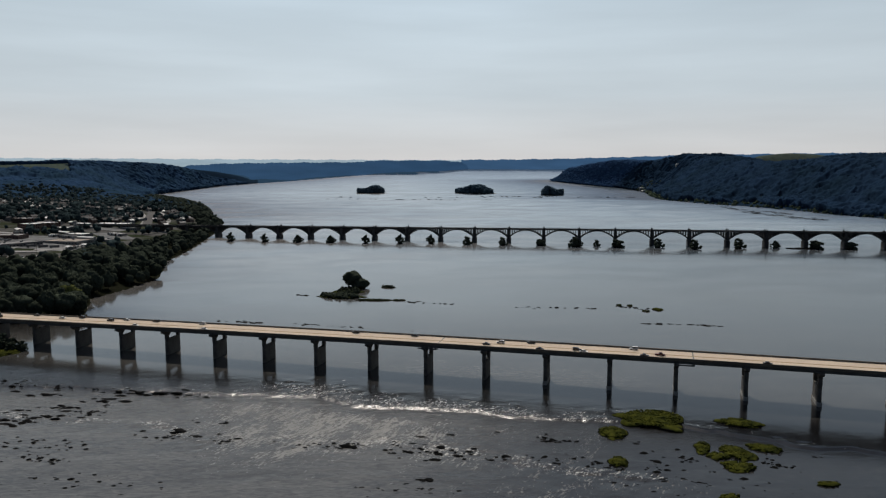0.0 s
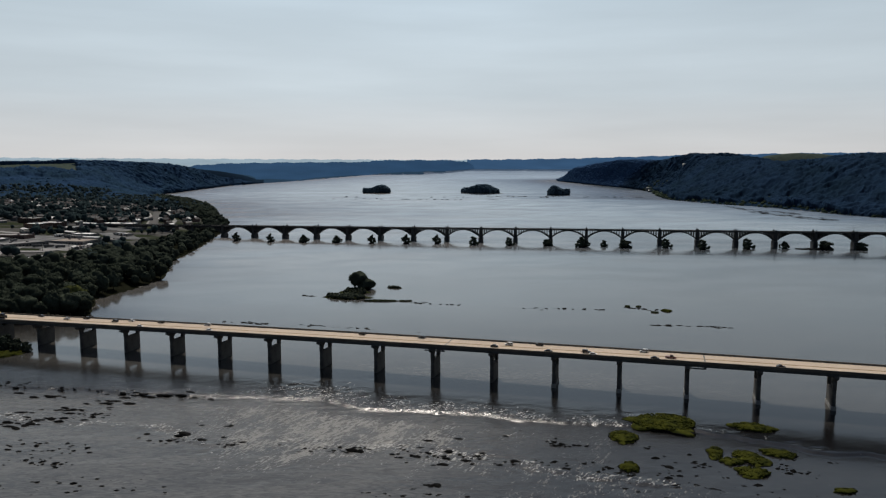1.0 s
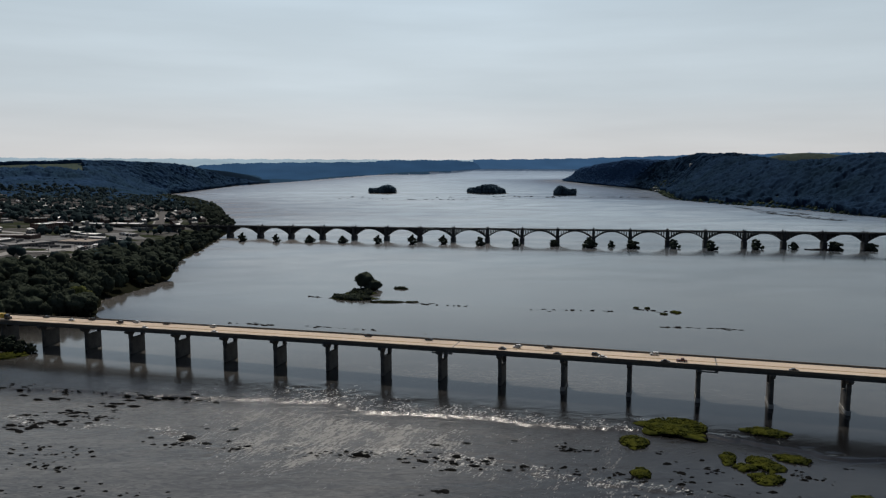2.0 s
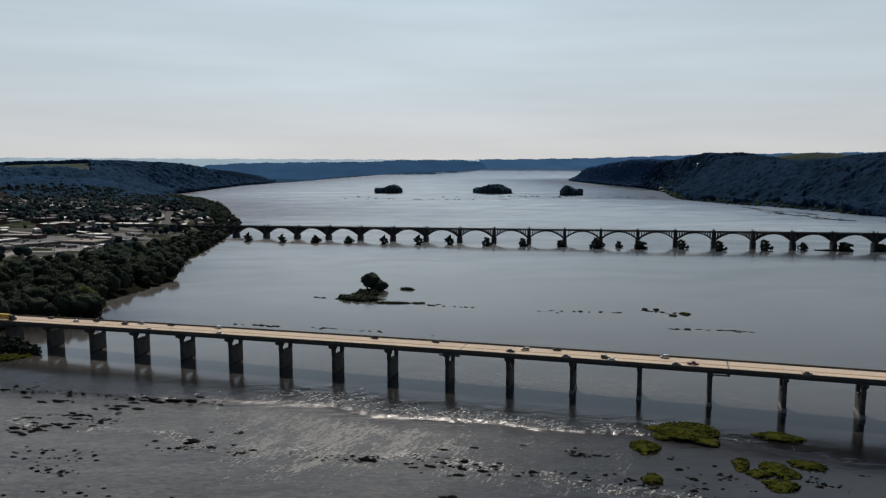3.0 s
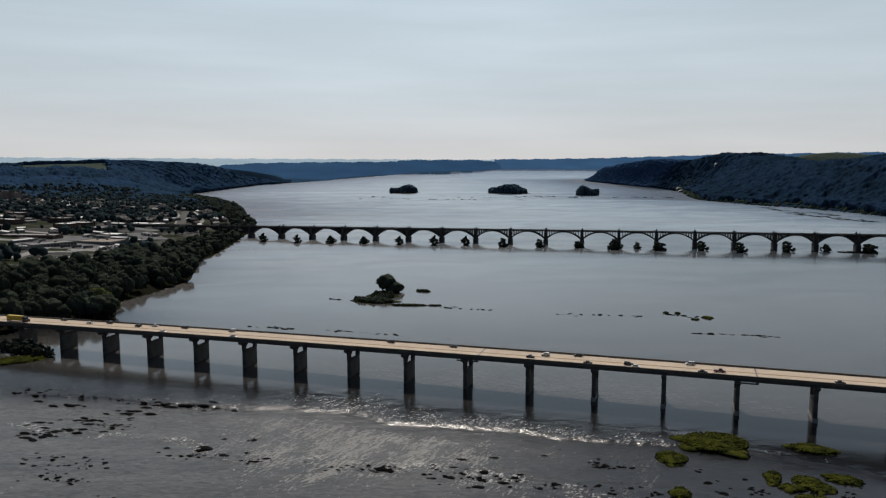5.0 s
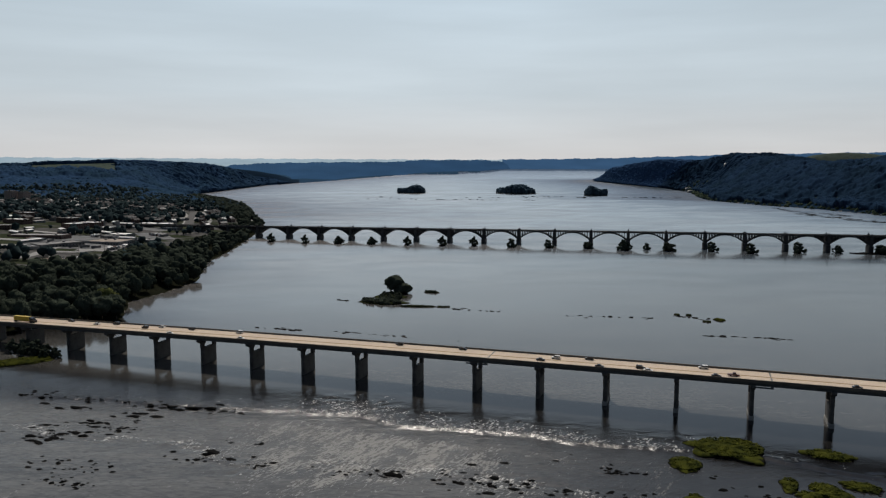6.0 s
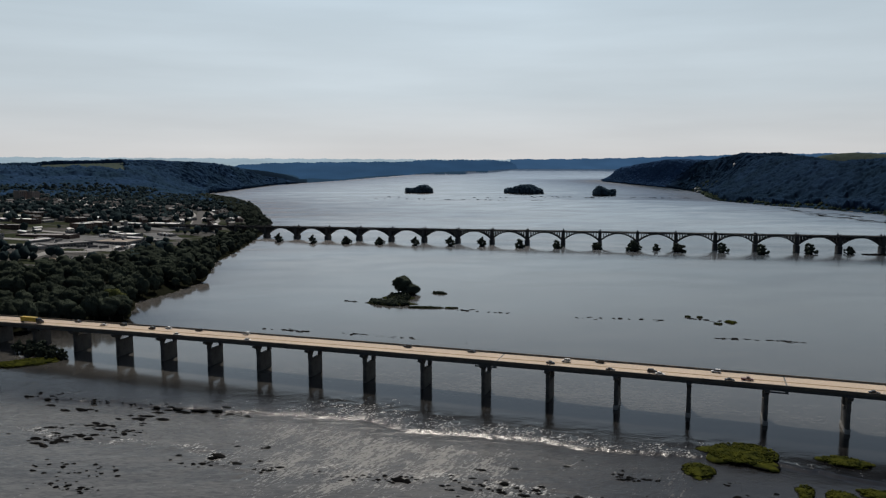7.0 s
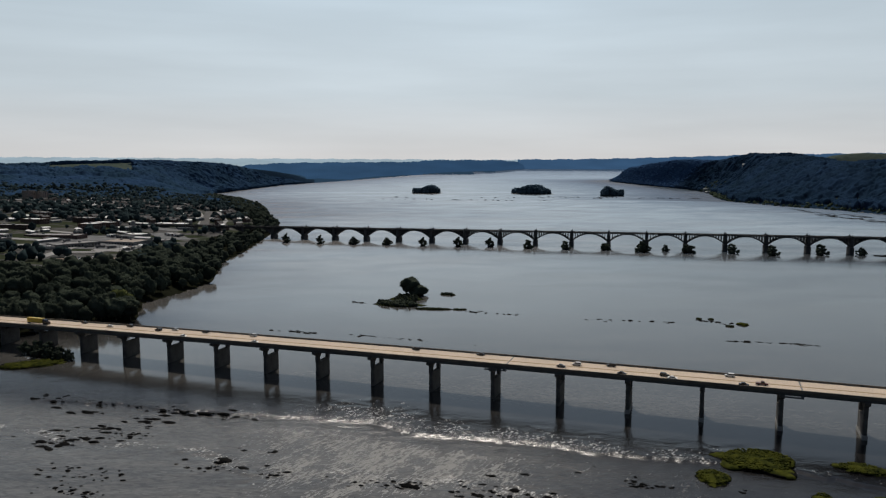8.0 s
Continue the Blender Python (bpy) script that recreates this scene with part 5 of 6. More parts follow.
def mossy_islet(x, y, long, deep, turn, cover=MOSS):
    """A low hummock of water grass and moss on a rock shelf."""
    ob = tagged(new("mossy_islet"), "low yellow-green mossy grass islet on dark rock", "islet", group="mossy islets")
    ob.matrix_basis = pose(x, y, water_level(x, y), 0, 0, turn)
    seed = Vector((x * 0.37, y * 0.21, 0))
    bm = bmesh.new()
    rows, n = [], 48
    for k, h in ((1.0, -0.5), (0.98, 0.15), (0.92, 0.55), (0.75, 0.85), (0.5, 1.05), (0.25, 1.15)):
        ring = []
        for i in range(n):
            a = 6.2832 * i / n
            d = Vector((math.cos(a), math.sin(a), 0))
            e = k * (1 + 0.62 * noise.noise(d * 1.4 + seed) + 0.25 * noise.noise(d * 4.0 + seed))
            p = Vector((d.x * long * e, d.y * deep * e, 0))
            ring.append(bm.verts.new((p.x, p.y, h * 0.8 + (0.7 * noise.noise(p * 0.35 + seed) + 0.35 * noise.noise(p * 1.1 + seed) if h > 0.5 else 0))))
        rows.append(ring)
    for lo, hi in zip(rows, rows[1:]):
        for i in range(n):
            bm.faces.new((lo[i], lo[(i + 1) % n], hi[(i + 1) % n], hi[i]))
    bm.faces.new(rows[-1])
    part("hummock", bm, cover, ob, smooth=True)
    k = int(long * deep * 5)
    t, q = rng.uniform(0, 6.28, k), np.sqrt(rng.uniform(0, 0.85, k))
    c = np.stack([long * q * np.cos(t), deep * q * np.sin(t), np.full(k, 0.75)], 1)
    s = rng.uniform(0.3, 0.8, k)
    v, f = clumps(c, np.stack([s, s, s * 0.6], 1), 0.35)
    tagged(part("grass_mat", fast_mesh("grass_mat", v, f, cover), None, ob), kind="stuff")
    bm = bmesh.new()
    rim = [bm.verts.new((1.04 * long * (1 + 0.6 * noise.noise(Vector((math.cos(a) * 1.4, math.sin(a) * 1.4, 0)) + seed)) * math.cos(a), 1.04 * deep * (1 + 0.6 * noise.noise(Vector((math.cos(a) * 1.4, math.sin(a) * 1.4, 0)) + seed)) * math.sin(a), 0.12)) for a in np.linspace(0, 6.2832, 36, endpoint=False)]
    low = [bm.verts.new((v.co.x * 1.03, v.co.y * 1.03, -1.2)) for v in rim]
    bm.faces.new(rim)
    for i in range(36):
        bm.faces.new((rim[i], low[i], low[(i + 1) % 36], rim[(i + 1) % 36]))
    bmesh.ops.recalc_face_normals(bm, faces=bm.faces)
    part("rock_shelf", bm, ROCK, ob)
    return ob


for x, y, long, deep, turn in MOSS_ISLETS:
    mossy_islet(x + 0.08 * long, y, long * 0.93, deep * 0.95, turn)
mossy_islet(211, 619, 3.6, 5.5, 10)     # mossy rocks on the upper reef
for x, y in ((183, 640), (192, 638), (199, 612)):
    mossy_islet(x, y, 1.9, 2.8, x * 3, REED)
mossy_islet(-283, 477, 19, 10, 30)      # grassy spit under the bridge's bank end
for x, y, size in ((-264, 488, 0.36), (-268, 492, 0.5), (-273, 489, 0.42), (-276, 496, 0.6), (-281, 493, 0.5), (-285, 500, 0.68), (-291, 496, 0.55), (-296, 505, 0.75), (-303, 503, 0.6)):
    bush = tagged(new("bush"), "dark ragged bush on the spit under the bridge", "bush", group="spit bushes")
    bush.matrix_basis = pose(x, y, 0.2, 0, 0, x * 7) @ Matrix.Diagonal((size, size, size, 1))
    part("foliage", SHRUBS[int(-x) % 4], None, bush)


def reed_island(x, y, long, deep, turn, tufts, label):
    ob = mossy_islet(x, y, long, deep, turn, REED)
    ob.name = "reed_island"
    tagged(ob, label, "islet", "river islands")
    t, q = rng.uniform(0, 6.28, tufts), np.sqrt(rng.uniform(0, 0.9, tufts))
    c = np.stack([long * q * np.cos(t), deep * q * np.sin(t), rng.uniform(0.3, 1.0, tufts) * min(2.2, 0.35 * deep)], 1)
    s = rng.uniform(0.35, 1.0, tufts) * min(1.5, 0.5 + 0.1 * deep)
    v, f = clumps(c, np.stack([s, s, s * 1.3], 1), 0.4)
    tagged(part("undergrowth", fast_mesh("undergrowth", v, f, LEAF), None, ob), kind="stuff")
    return ob


reed_island(-72, 692, 21, 11, -22, 260, "low shrubby river island below a lone tree")
reed_island(-38, 672, 17, 3.0, -4, 60, "narrow grassy tongue of a river island")
reed_island(-15, 671, 6, 1.6, 0, 20, "small grassy reef off a river island")
reed_island(-28, 747, 8, 4.5, -30, 60, "small shrubby rock islet in smooth water")
LONE = [lumpy_crown("crown", 10.2, 16, LEAF, 1300, 31), lumpy_crown("crown", 9.6, 13, LEAF, 1000, 33)]
for x, y, c, size in ((-65, 747, 0, 0.94), (-57, 743, 1, 0.9)):
    ob = tagged(new("tree"), "broad dark round-headed tree alone on a river island", "tree", group="island trees")
    ob.matrix_basis = pose(x, y, 0.6, 0, 0, 30) @ Matrix.Diagonal((size, size, size, 1))
    part("trunk", TRUNK, None, ob)
    part("crown", LONE[c], None, ob, at=pose(0, 0, 1.4 if c == 0 else -2.0))
reed_island(-66, 722, 12, 26, 0, 120, "low shrubby neck of a river island")

# reefs across the river above the arches
small_rocks("weed_beds", [((900, 2000), (880, 1880), 12), ((885, 1880), (905, 1760), 13), ((905, 1760), (925, 1660), 12), ((935, 2020), (955, 1850), 16), ((915, 2220), (900, 2040), 9)], 70, 4.2, "flat dark streaks off the wooded shore", 0.06)
small_rocks("small_rocks", [((-330, 2900), (620, 2850), 14), ((-330, 2750), (300, 2640), 14), ((250, 2960), (560, 2900), 12), ((620, 2900), (850, 2850), 10), ((560, 1085), (590, 1080), 4)], 34, 3.4, "far dark reefs strung across the river")

# ---- the town on the bank ----
GRID = radians(-20)


def town_xy(u, v):
    return u * math.cos(GRID) - v * math.sin(GRID), u * math.sin(GRID) + v * math.cos(GRID)


def height_at(x, y):
    return float(land(np.array([float(x)]), np.array([float(y)]))[0])


def house_meshes(wide, deep, high, pitch, wall_mat, roof_mat):
    walls, roof, chimney, windows, porch = bmesh.new(), bmesh.new(), bmesh.new(), bmesh.new(), bmesh.new()
    a, b = wide / 2, deep / 2
    prism(walls, [(-a, -2.5), (a, -2.5), (a, high), (0, high + pitch), (-a, high)], -b, b)
    o, t = 0.5, 0.22
    k = pitch / a
    prism(roof, [(-a - o, high - k * o + 0.02), (0, high + pitch + 0.02), (a + o, high - k * o + 0.02), (a + o, high - k * o + t), (0, high + pitch + t + 0.1), (-a - o, high - k * o + t)], -b - o, b + o)
    chamfered(chimney, a * 0.3, a * 0.3 + 0.7, -0.4, 0.4, high, high + pitch + 1.0, 0.08)
    for sx in (-1, 1):
        for z in (1.0, 3.7):
            if z + 1.5 < high:
                for y in (-b * 0.6, 0.0, b * 0.6):
                    x0, x1 = sorted((sx * (a + 0.003), sx * (a + 0.05)))
                    box(windows, x0, x1, y - 0.5, y + 0.5, z, z + 1.4)
    for z in (1.0, 3.7):
        if z + 1.5 < high:
            for x in (-a * 0.5, a * 0.5):
                box(windows, x - 0.5, x + 0.5, -b - 0.05, -b - 0.003, z, z + 1.4)
    prism(porch, [(-a * 0.9, 2.3), (a * 0.9, 2.3), (a * 0.9, 2.5), (-a * 0.9, 2.5)], -b - 2.2, -b - 0.02)
    return [("body", to_mesh("body", walls, wall_mat)), ("roof", to_mesh("roof", roof, roof_mat)), ("chimney", to_mesh("chimney", chimney, BRICK)), ("glazing", to_mesh("glazing", windows, GLASS_DARK)), ("porch_roof", to_mesh("porch_roof", porch, roof_mat))]


HOUSES = [(house_meshes(8, 12, 6.0, 2.6, SIDING, SHINGLE), "pale sided town house with a dark gable roof"), (house_meshes(9, 14, 6.4, 3.0, BRICK, SHINGLE), "red-brown brick town house with a dark gable roof"),
          (house_meshes(10, 11, 5.6, 2.2, SIDING, WHITE_ROOF), "pale sided town house with a white metal roof"), (house_meshes(7, 18, 6.8, 2.0, BRICK, GREY_ROOF), "narrow brick row house with a grey roof"),
          (house_meshes(11, 16, 4.2, 2.0, SIDING, WHITE_ROOF), "low pale house with a light metal roof")]


def block_building(x, y, wide, deep, high, turn, wall_mat, roof_mat, label, category="building", storeys=1, units=2):
    """A flat-roofed building: walls, roof behind a low parapet, window bands, roof units."""
    ob = tagged(new("building"), label, category, group="large town buildings")
    z = min(height_at(x, y), height_at(x - wide / 3, y), height_at(x + wide / 3, y))
    ob.matrix_basis = pose(x, y, z, 0, 0, turn)
    walls, roof, cap, glass = bmesh.new(), bmesh.new(), bmesh.new(), bmesh.new()
    a, b = wide / 2, deep / 2
    box(walls, -a, a, -b, b, -6, high)
    part("body", walls, wall_mat, ob)
    box(roof, -a + 0.35, a - 0.35, -b + 0.35, b - 0.35, high + 0.004, high + 0.25)
    part("roof", roof, roof_mat, ob)
    for x0, x1, y0, y1 in ((-a - 0.1, a + 0.1, -b - 0.1, -b + 0.33), (-a - 0.1, a + 0.1, b - 0.33, b + 0.1), (-a - 0.1, -a + 0.33, -b + 0.34, b - 0.34), (a - 0.33, a + 0.1, -b + 0.34, b - 0.34)):
        box(cap, x0, x1, y0, y1, high + 0.004, high + 0.7)
    part("parapet", cap, wall_mat, ob)
    for s in range(storeys):
        z0 = 1.2 + s * (high / storeys)
        n = max(2, int(wide / 4.5))
        for i in range(n):
            c = -a + (i + 0.5) * wide / n
            box(glass, c - 0.9, c + 0.9, -b - 0.05, -b - 0.003, z0, z0 + min(1.6, high / storeys * 0.5))
        n = max(2, int(deep / 4.5))
        for i in range(n):
            c = -b + (i + 0.5) * deep / n
            box(glass, a + 0.003, a + 0.05, c - 0.9, c + 0.9, z0, z0 + min(1.6, high / storeys * 0.5))
    tagged(part("glazing", glass, GLASS_DARK, ob), kind="stuff")
    for i in range(units):
        u = bmesh.new()
        chamfered(u, -1.6, 1.6, -1.2, 1.2, high + 0.254, high + 1.8, 0.15)
        part("roof_unit", u, STEEL, ob, at=pose(rng.uniform(-a * 0.7, a * 0.7), rng.uniform(-b * 0.6, b * 0.6), 0))
    return ob


BIG = [(-622, 1110, 84, 26, 7, -4, BRICK, GREY_ROOF, "long low grey-roofed works building", 1), (-505, 1085, 56, 40, 6, -12, SIDING, TAN_ROOF, "broad low warehouse with a tan gravel roof", 1),
       (-548, 1022, 30, 60, 6, -35, SIDING, GREY_ROOF, "grey-roofed storage shed beside a pale lot", 1), (-632, 1236, 30, 30, 11, -15, BRICK, WHITE_ROOF, "brick mill building with a white roof", 3),
       (-532, 1180, 34, 24, 6, -15, SIDING, WHITE_ROOF, "white-roofed workshop in the yard", 1), (-560, 1392, 66, 28, 7, -12, SIDING, WHITE_ROOF, "long white-roofed depot near the bridge end", 1),
       (-568, 1530, 22, 30, 7, -12, SIDING, WHITE_ROOF, "small white depot in the town", 1), (-452, 1604, 30, 12, 4.5, -8, SIDING, WHITE_ROOF, "white waterside shed with a bright roof", 1),
       (-1128, 1890, 24, 20, 27, -25, BUFF, GREY_ROOF, "tall buff brick apartment block", 9), (-1098, 1896, 22, 20, 24, -25, BUFF, GREY_ROOF, "tall buff brick apartment block", 8),
       (-1180, 2060, 60, 20, 12, -15, BUFF, GREY_ROOF, "brown brick institutional block", 4), (-814, 1762, 22, 20, 7, -15, SIDING, WHITE_ROOF, "small hall with a bright white roof", 2),
       (-735, 1190, 60, 20, 7, -6, BRICK, GREY_ROOF, "long grey-roofed mill range", 2), (-640, 1300, 40, 22, 8, -18, BRICK, WHITE_ROOF, "white-roofed brick store in town", 2),
       (-700, 1350, 34, 30, 9, -18, BRICK, GREY_ROOF, "flat grey-roofed brick block", 3), (-590, 1255, 26, 18, 7, -18, SIDING, WHITE_ROOF, "pale workshop with a white roof", 1),
       (-660, 1030, 34, 18, 6, -20, SIDING, GREY_ROOF, "pale grey-roofed yard building", 1), (-690, 1075, 40, 16, 6, -10, SIDING, WHITE_ROOF, "white flat-roofed yard building", 1),
       (-760, 1290, 46, 20, 8, -20, BRICK, WHITE_ROOF, "brick range with a pale roof", 2), (-820, 1420, 40, 24, 9, -20, BRICK, GREY_ROOF, "grey flat-roofed brick block", 3),
       (-470, 1130, 26, 16, 5, -20, SIDING, GREY_ROOF, "low riverside shed with a grey roof", 1), (-508, 1330, 30, 18, 6, -15, SIDING, WHITE_ROOF, "light-roofed shed by the bridge ramp", 1)]
for x, y, w, d, h, turn, wall, roof, label, storeys in BIG:
    block_building(x, y, w, d, h * (0.75 if storeys == 1 else 1), turn, wall, roof, label, storeys=storeys)
silo = tagged(new("silo"), "pale concrete silo tower in the works yard", "silo")
silo.matrix_basis = pose(-572, 1258, height_at(-572, 1258))
bm = bmesh.new()
bmesh.ops.create_cone(bm, cap_ends=True, segments=20, radius1=3.2, radius2=3.2, depth=17, matrix=Matrix.Translation((0, 0, 7.5)))
part("shaft", bm, SIDING, silo)
bm = bmesh.new()
bmesh.ops.create_cone(bm, cap_ends=True, segments=20, radius1=3.4, radius2=0.6, depth=1.6, matrix=Matrix.Translation((0, 0, 16.85)))
part("cone_roof", bm, GREY_ROOF, silo)


# paved and earth lots, laid over the slope
def lot(x, y, wide, deep, turn, mat, label, lift=0.5):
    n = 9
    m = pose(x, y, 0, 0, 0, turn)
    u, v = np.meshgrid(np.linspace(-wide / 2, wide / 2, n), np.linspace(-deep / 2, deep / 2, n), indexing="ij")
    c, s = math.cos(radians(turn)), math.sin(radians(turn))
    gx0, gy0 = x + u * c - v * s, y + u * s + v * c
    z = land(gx0, gy0) + lift
    top = np.stack([gx0.ravel(), gy0.ravel(), z.ravel()], 1)
    low = top - (0, 0, 3.0)
    i = (np.arange(n - 1)[:, None] * n + np.arange(n - 1)[None]).reshape(-1)
    f = [(a, a + n, a + n + 1, a + 1) for a in i]
    rim = list(range(0, n)) + [k * n + n - 1 for k in range(1, n)] + [(n - 1) * n + k for k in range(n - 2, -1, -1)] + [k * n for k in range(n - 2, 0, -1)]
    f += [(rim[k], rim[(k + 1) % len(rim)], rim[(k + 1) % len(rim)] + n * n, rim[k] + n * n) for k in range(len(rim))]
    tagged(new("pavement", mesh("pavement", np.concatenate([top, low]), f, (mat,))), label, "lot", kind="structure")


LOTS = ((-470, 905, 70, 26, 30, RED_EARTH, "reddish earth lot with parked trailers"), (-478, 1000, 60, 20, 15, GRAVEL, "pale gravel yard"),
            (-600, 1000, 90, 18, 22, GRAVEL, "pale concrete yard road"), (-640, 1060, 60, 20, -5, GRAVEL, "pale concrete yard"), (-557, 1537, 9, 180, 17.4, GRAVEL, "pale street by the bridge ramp"), (-636, 1745, 9, 271, 23, GRAVEL, "pale street climbing from the river"),
            (-583, 1640, 17, 430, 18, RAIL_BED, "rusty brown rail yard between two streets", 0.9), (-575, 1712, 8, 280, 21.8, GRAVEL, "pale street beside the rail yard", 0.7), (-506, 1520, 9, 108, 14, GRAVEL, "pale street end by the river wood"),
            (-537, 976, 12, 165, 9, GRAVEL, "pale concrete ramp road"), (-508, 964, 34, 14, 20, GRAVEL, "pale yard road", 0.8), (-485, 1017, 11, 105, -11, GRAVEL, "pale road past the warehouse", 0.65),
            (-540, 1080, 130, 170, 10, YARD, "broad worn concrete works yard", 0.25), (-492, 1212, 46, 100, 33, YARD, "pale lot below the old bridge", 0.35), (-560, 1330, 110, 60, -12, YARD, "pale paved yard by the old bridge", 0.3), (-440, 1320, 50, 20, -12, GRAVEL, "pale riverside lot"), (-403, 640, 60, 10, 40, GRAVEL, "pale riverside path"), (-660, 1180, 70, 16, -10, GRAVEL, "pale street between the works"))
for row in LOTS:
    lot(*row)

def on_lot(x, y, room):
    hit = np.zeros(x.shape, bool)
    for a, b, w, d, turn, *_ in LOTS:
        c, s = math.cos(radians(turn)), math.sin(radians(turn))
        u, v = (x - a) * c + (y - b) * s, -(x - a) * s + (y - b) * c
        hit |= (np.abs(u) < w / 2 + room) & (np.abs(v) < d / 2 + room)
    return hit


taken = [(x, y, max(w, d) * 0.62 + 6) for x, y, w, d, *_ in BIG]
count = 0
for j in range(6, 48):
    for side in (-1, 1):
        u = -1700.0
        while u < 300:
            u += rng.uniform(13, 24)
            x, y = town_xy(u, j * 60 + side * 15 + rng.uniform(-2, 2))
            if not (-1700 < x < -380 and 900 < y < 2700) or math.degrees(math.atan2(-x, y)) > 36:
                continue
            d = float(from_shore(np.array([x]), np.array([y]))[0])
            if not is_town(np.array([x]), np.array([y]), np.array([d]))[0] or d < (88 if y < 1300 else 62) or rng.random() > (0.0 if y < 1300 and x > -800 else 0.30 if y < 1420 else 0.16 if y < 1740 and x < -640 else 0.7 if y < 2300 else 0.45) or count > 292:
                continue
            if on_lot(np.array([x]), np.array([y]), 7)[0] or any((x - a) ** 2 + (y - b) ** 2 < r * r for a, b, r in taken):
                continue
            meshes, label = HOUSES[rng.choice(5, p=(0.32, 0.30, 0.10, 0.20, 0.08))]
            house = tagged(new("house"), label, "house", group="town houses")
            house.matrix_basis = pose(x, y, height_at(x, y), 0, 0, math.degrees(GRID) + (0 if side < 0 else 180) + rng.choice((0, 90)))
            for name, me in meshes:
                tagged(part(name, me, None, house), kind="stuff" if name == "glazing" else "")
            taken.append((x, y, 6.0))
            count += 1

# long low sheds in the works yards
SHEDS = [(house_meshes(w, d, 3.6, 1.4, SIDING, roof), label) for w, d, roof, label in ((11, 30, WHITE_ROOF, "long low shed with a white metal roof"), (14, 22, GREY_ROOF, "low shed with a grey metal roof"), (9, 40, WHITE_ROOF, "long narrow shed with a white metal roof"), (10, 18, WHITE_ROOF, "small store with a pale roof"))]
for x, y in spread(900, (-780, -455), (985, 1410), lambda x, y: (x * 0.94 + y * 0.34 < -75) & (from_shore(x, y) > 110), 30.0):
    if any((x - a) ** 2 + (y - b) ** 2 < (r * 0.8 + 8) ** 2 for a, b, r in taken) or rng.random() < 0.25:
        continue
    meshes, label = SHEDS[rng.integers(4)]
    shed = tagged(new("shed"), label, "shed", group="yard sheds")
    shed.matrix_basis = pose(x, y, height_at(x, y) + 0.4, 0, 0, math.degrees(GRID) + rng.choice((90, 70, 55, 0, -12))) @ Matrix.Diagonal((0.75, rng.uniform(0.6, 0.95), 0.85, 1))
    for name, me in meshes:
        if name not in ("chimney", "porch_roof"):
            tagged(part(name, me, None, shed), kind="stuff" if name == "glazing" else "")
    taken.append((x, y, 12.0))

# street and garden trees
def town_tree(x, y):
    d = from_shore(x, y)
    ok = (x < 0) & (d > 60) & (y > 810) & (np.hypot(x, y) < 2800 + 150 * wave(x, y, 120)) & (np.degrees(np.arctan2(x, y)) > -40)
    for a, b, r in taken:
        ok &= (x - a) ** 2 + (y - b) ** 2 > r * r
    ok &= ~on_lot(x, y, 4)
    yards = (x > -760) & (y < 1420)
    grove = ((y > 1420) & (y < 1740) & (x < -640)) | (((x + 572) / 80) ** 2 + ((y - 890) / 84) ** 2 < 1)
    patch = wave(x, y, 70, 3) + 0.35 * wave(x, y, 25, 5) + np.clip((np.hypot(x, y) - 1500) / 1400, 0, 0.9)
    ok &= grove | (y > 880)
    return ok & (patch > np.where(grove, -0.75, np.where(yards, 0.24, 0.0)))


tt = spread(24000, (-1950, -380), (810, 3150), town_tree, 10.0)
joined_trees("town_trees", tt[:, 0], tt[:, 1], land(tt[:, 0], tt[:, 1]), rng.uniform(0.45, 1.15, len(tt)), "dark leafy street and garden trees between the houses", 2, TOWN_LEAF, 0.26)

# ---- traffic on the road bridge ----
def wheel_mesh(r, wide):
    bm = bmesh.new()
    bmesh.ops.create_cone(bm, cap_ends=True, segments=14, radius1=r, radius2=r, depth=wide, matrix=Matrix.Rotation(radians(90), 4, "X"))
    return to_mesh("wheel", bm, TYRE)


CAR_WHEEL, TRUCK_WHEEL = wheel_mesh(0.34, 0.24), wheel_mesh(0.52, 0.3)
SEDAN = ([(-2.3, 0.3), (2.25, 0.3), (2.3, 0.65), (1.3, 0.88), (-1.6, 0.92), (-2.3, 0.85)], [(-1.55, 0.925), (1.15, 0.885), (0.45, 1.4), (-0.95, 1.42)])
WAGON = ([(-2.35, 0.35), (2.3, 0.35), (2.35, 0.8), (1.35, 1.02), (-2.3, 1.05)], [(-2.25, 1.055), (1.2, 1.025), (0.55, 1.68), (-2.0, 1.7)])
PICKUP = ([(-2.8, 0.4), (2.7, 0.4), (2.75, 0.9), (1.5, 1.1), (-2.8, 1.1)], [(-0.5, 1.105), (1.4, 1.105), (0.85, 1.8), (-0.4, 1.82)])


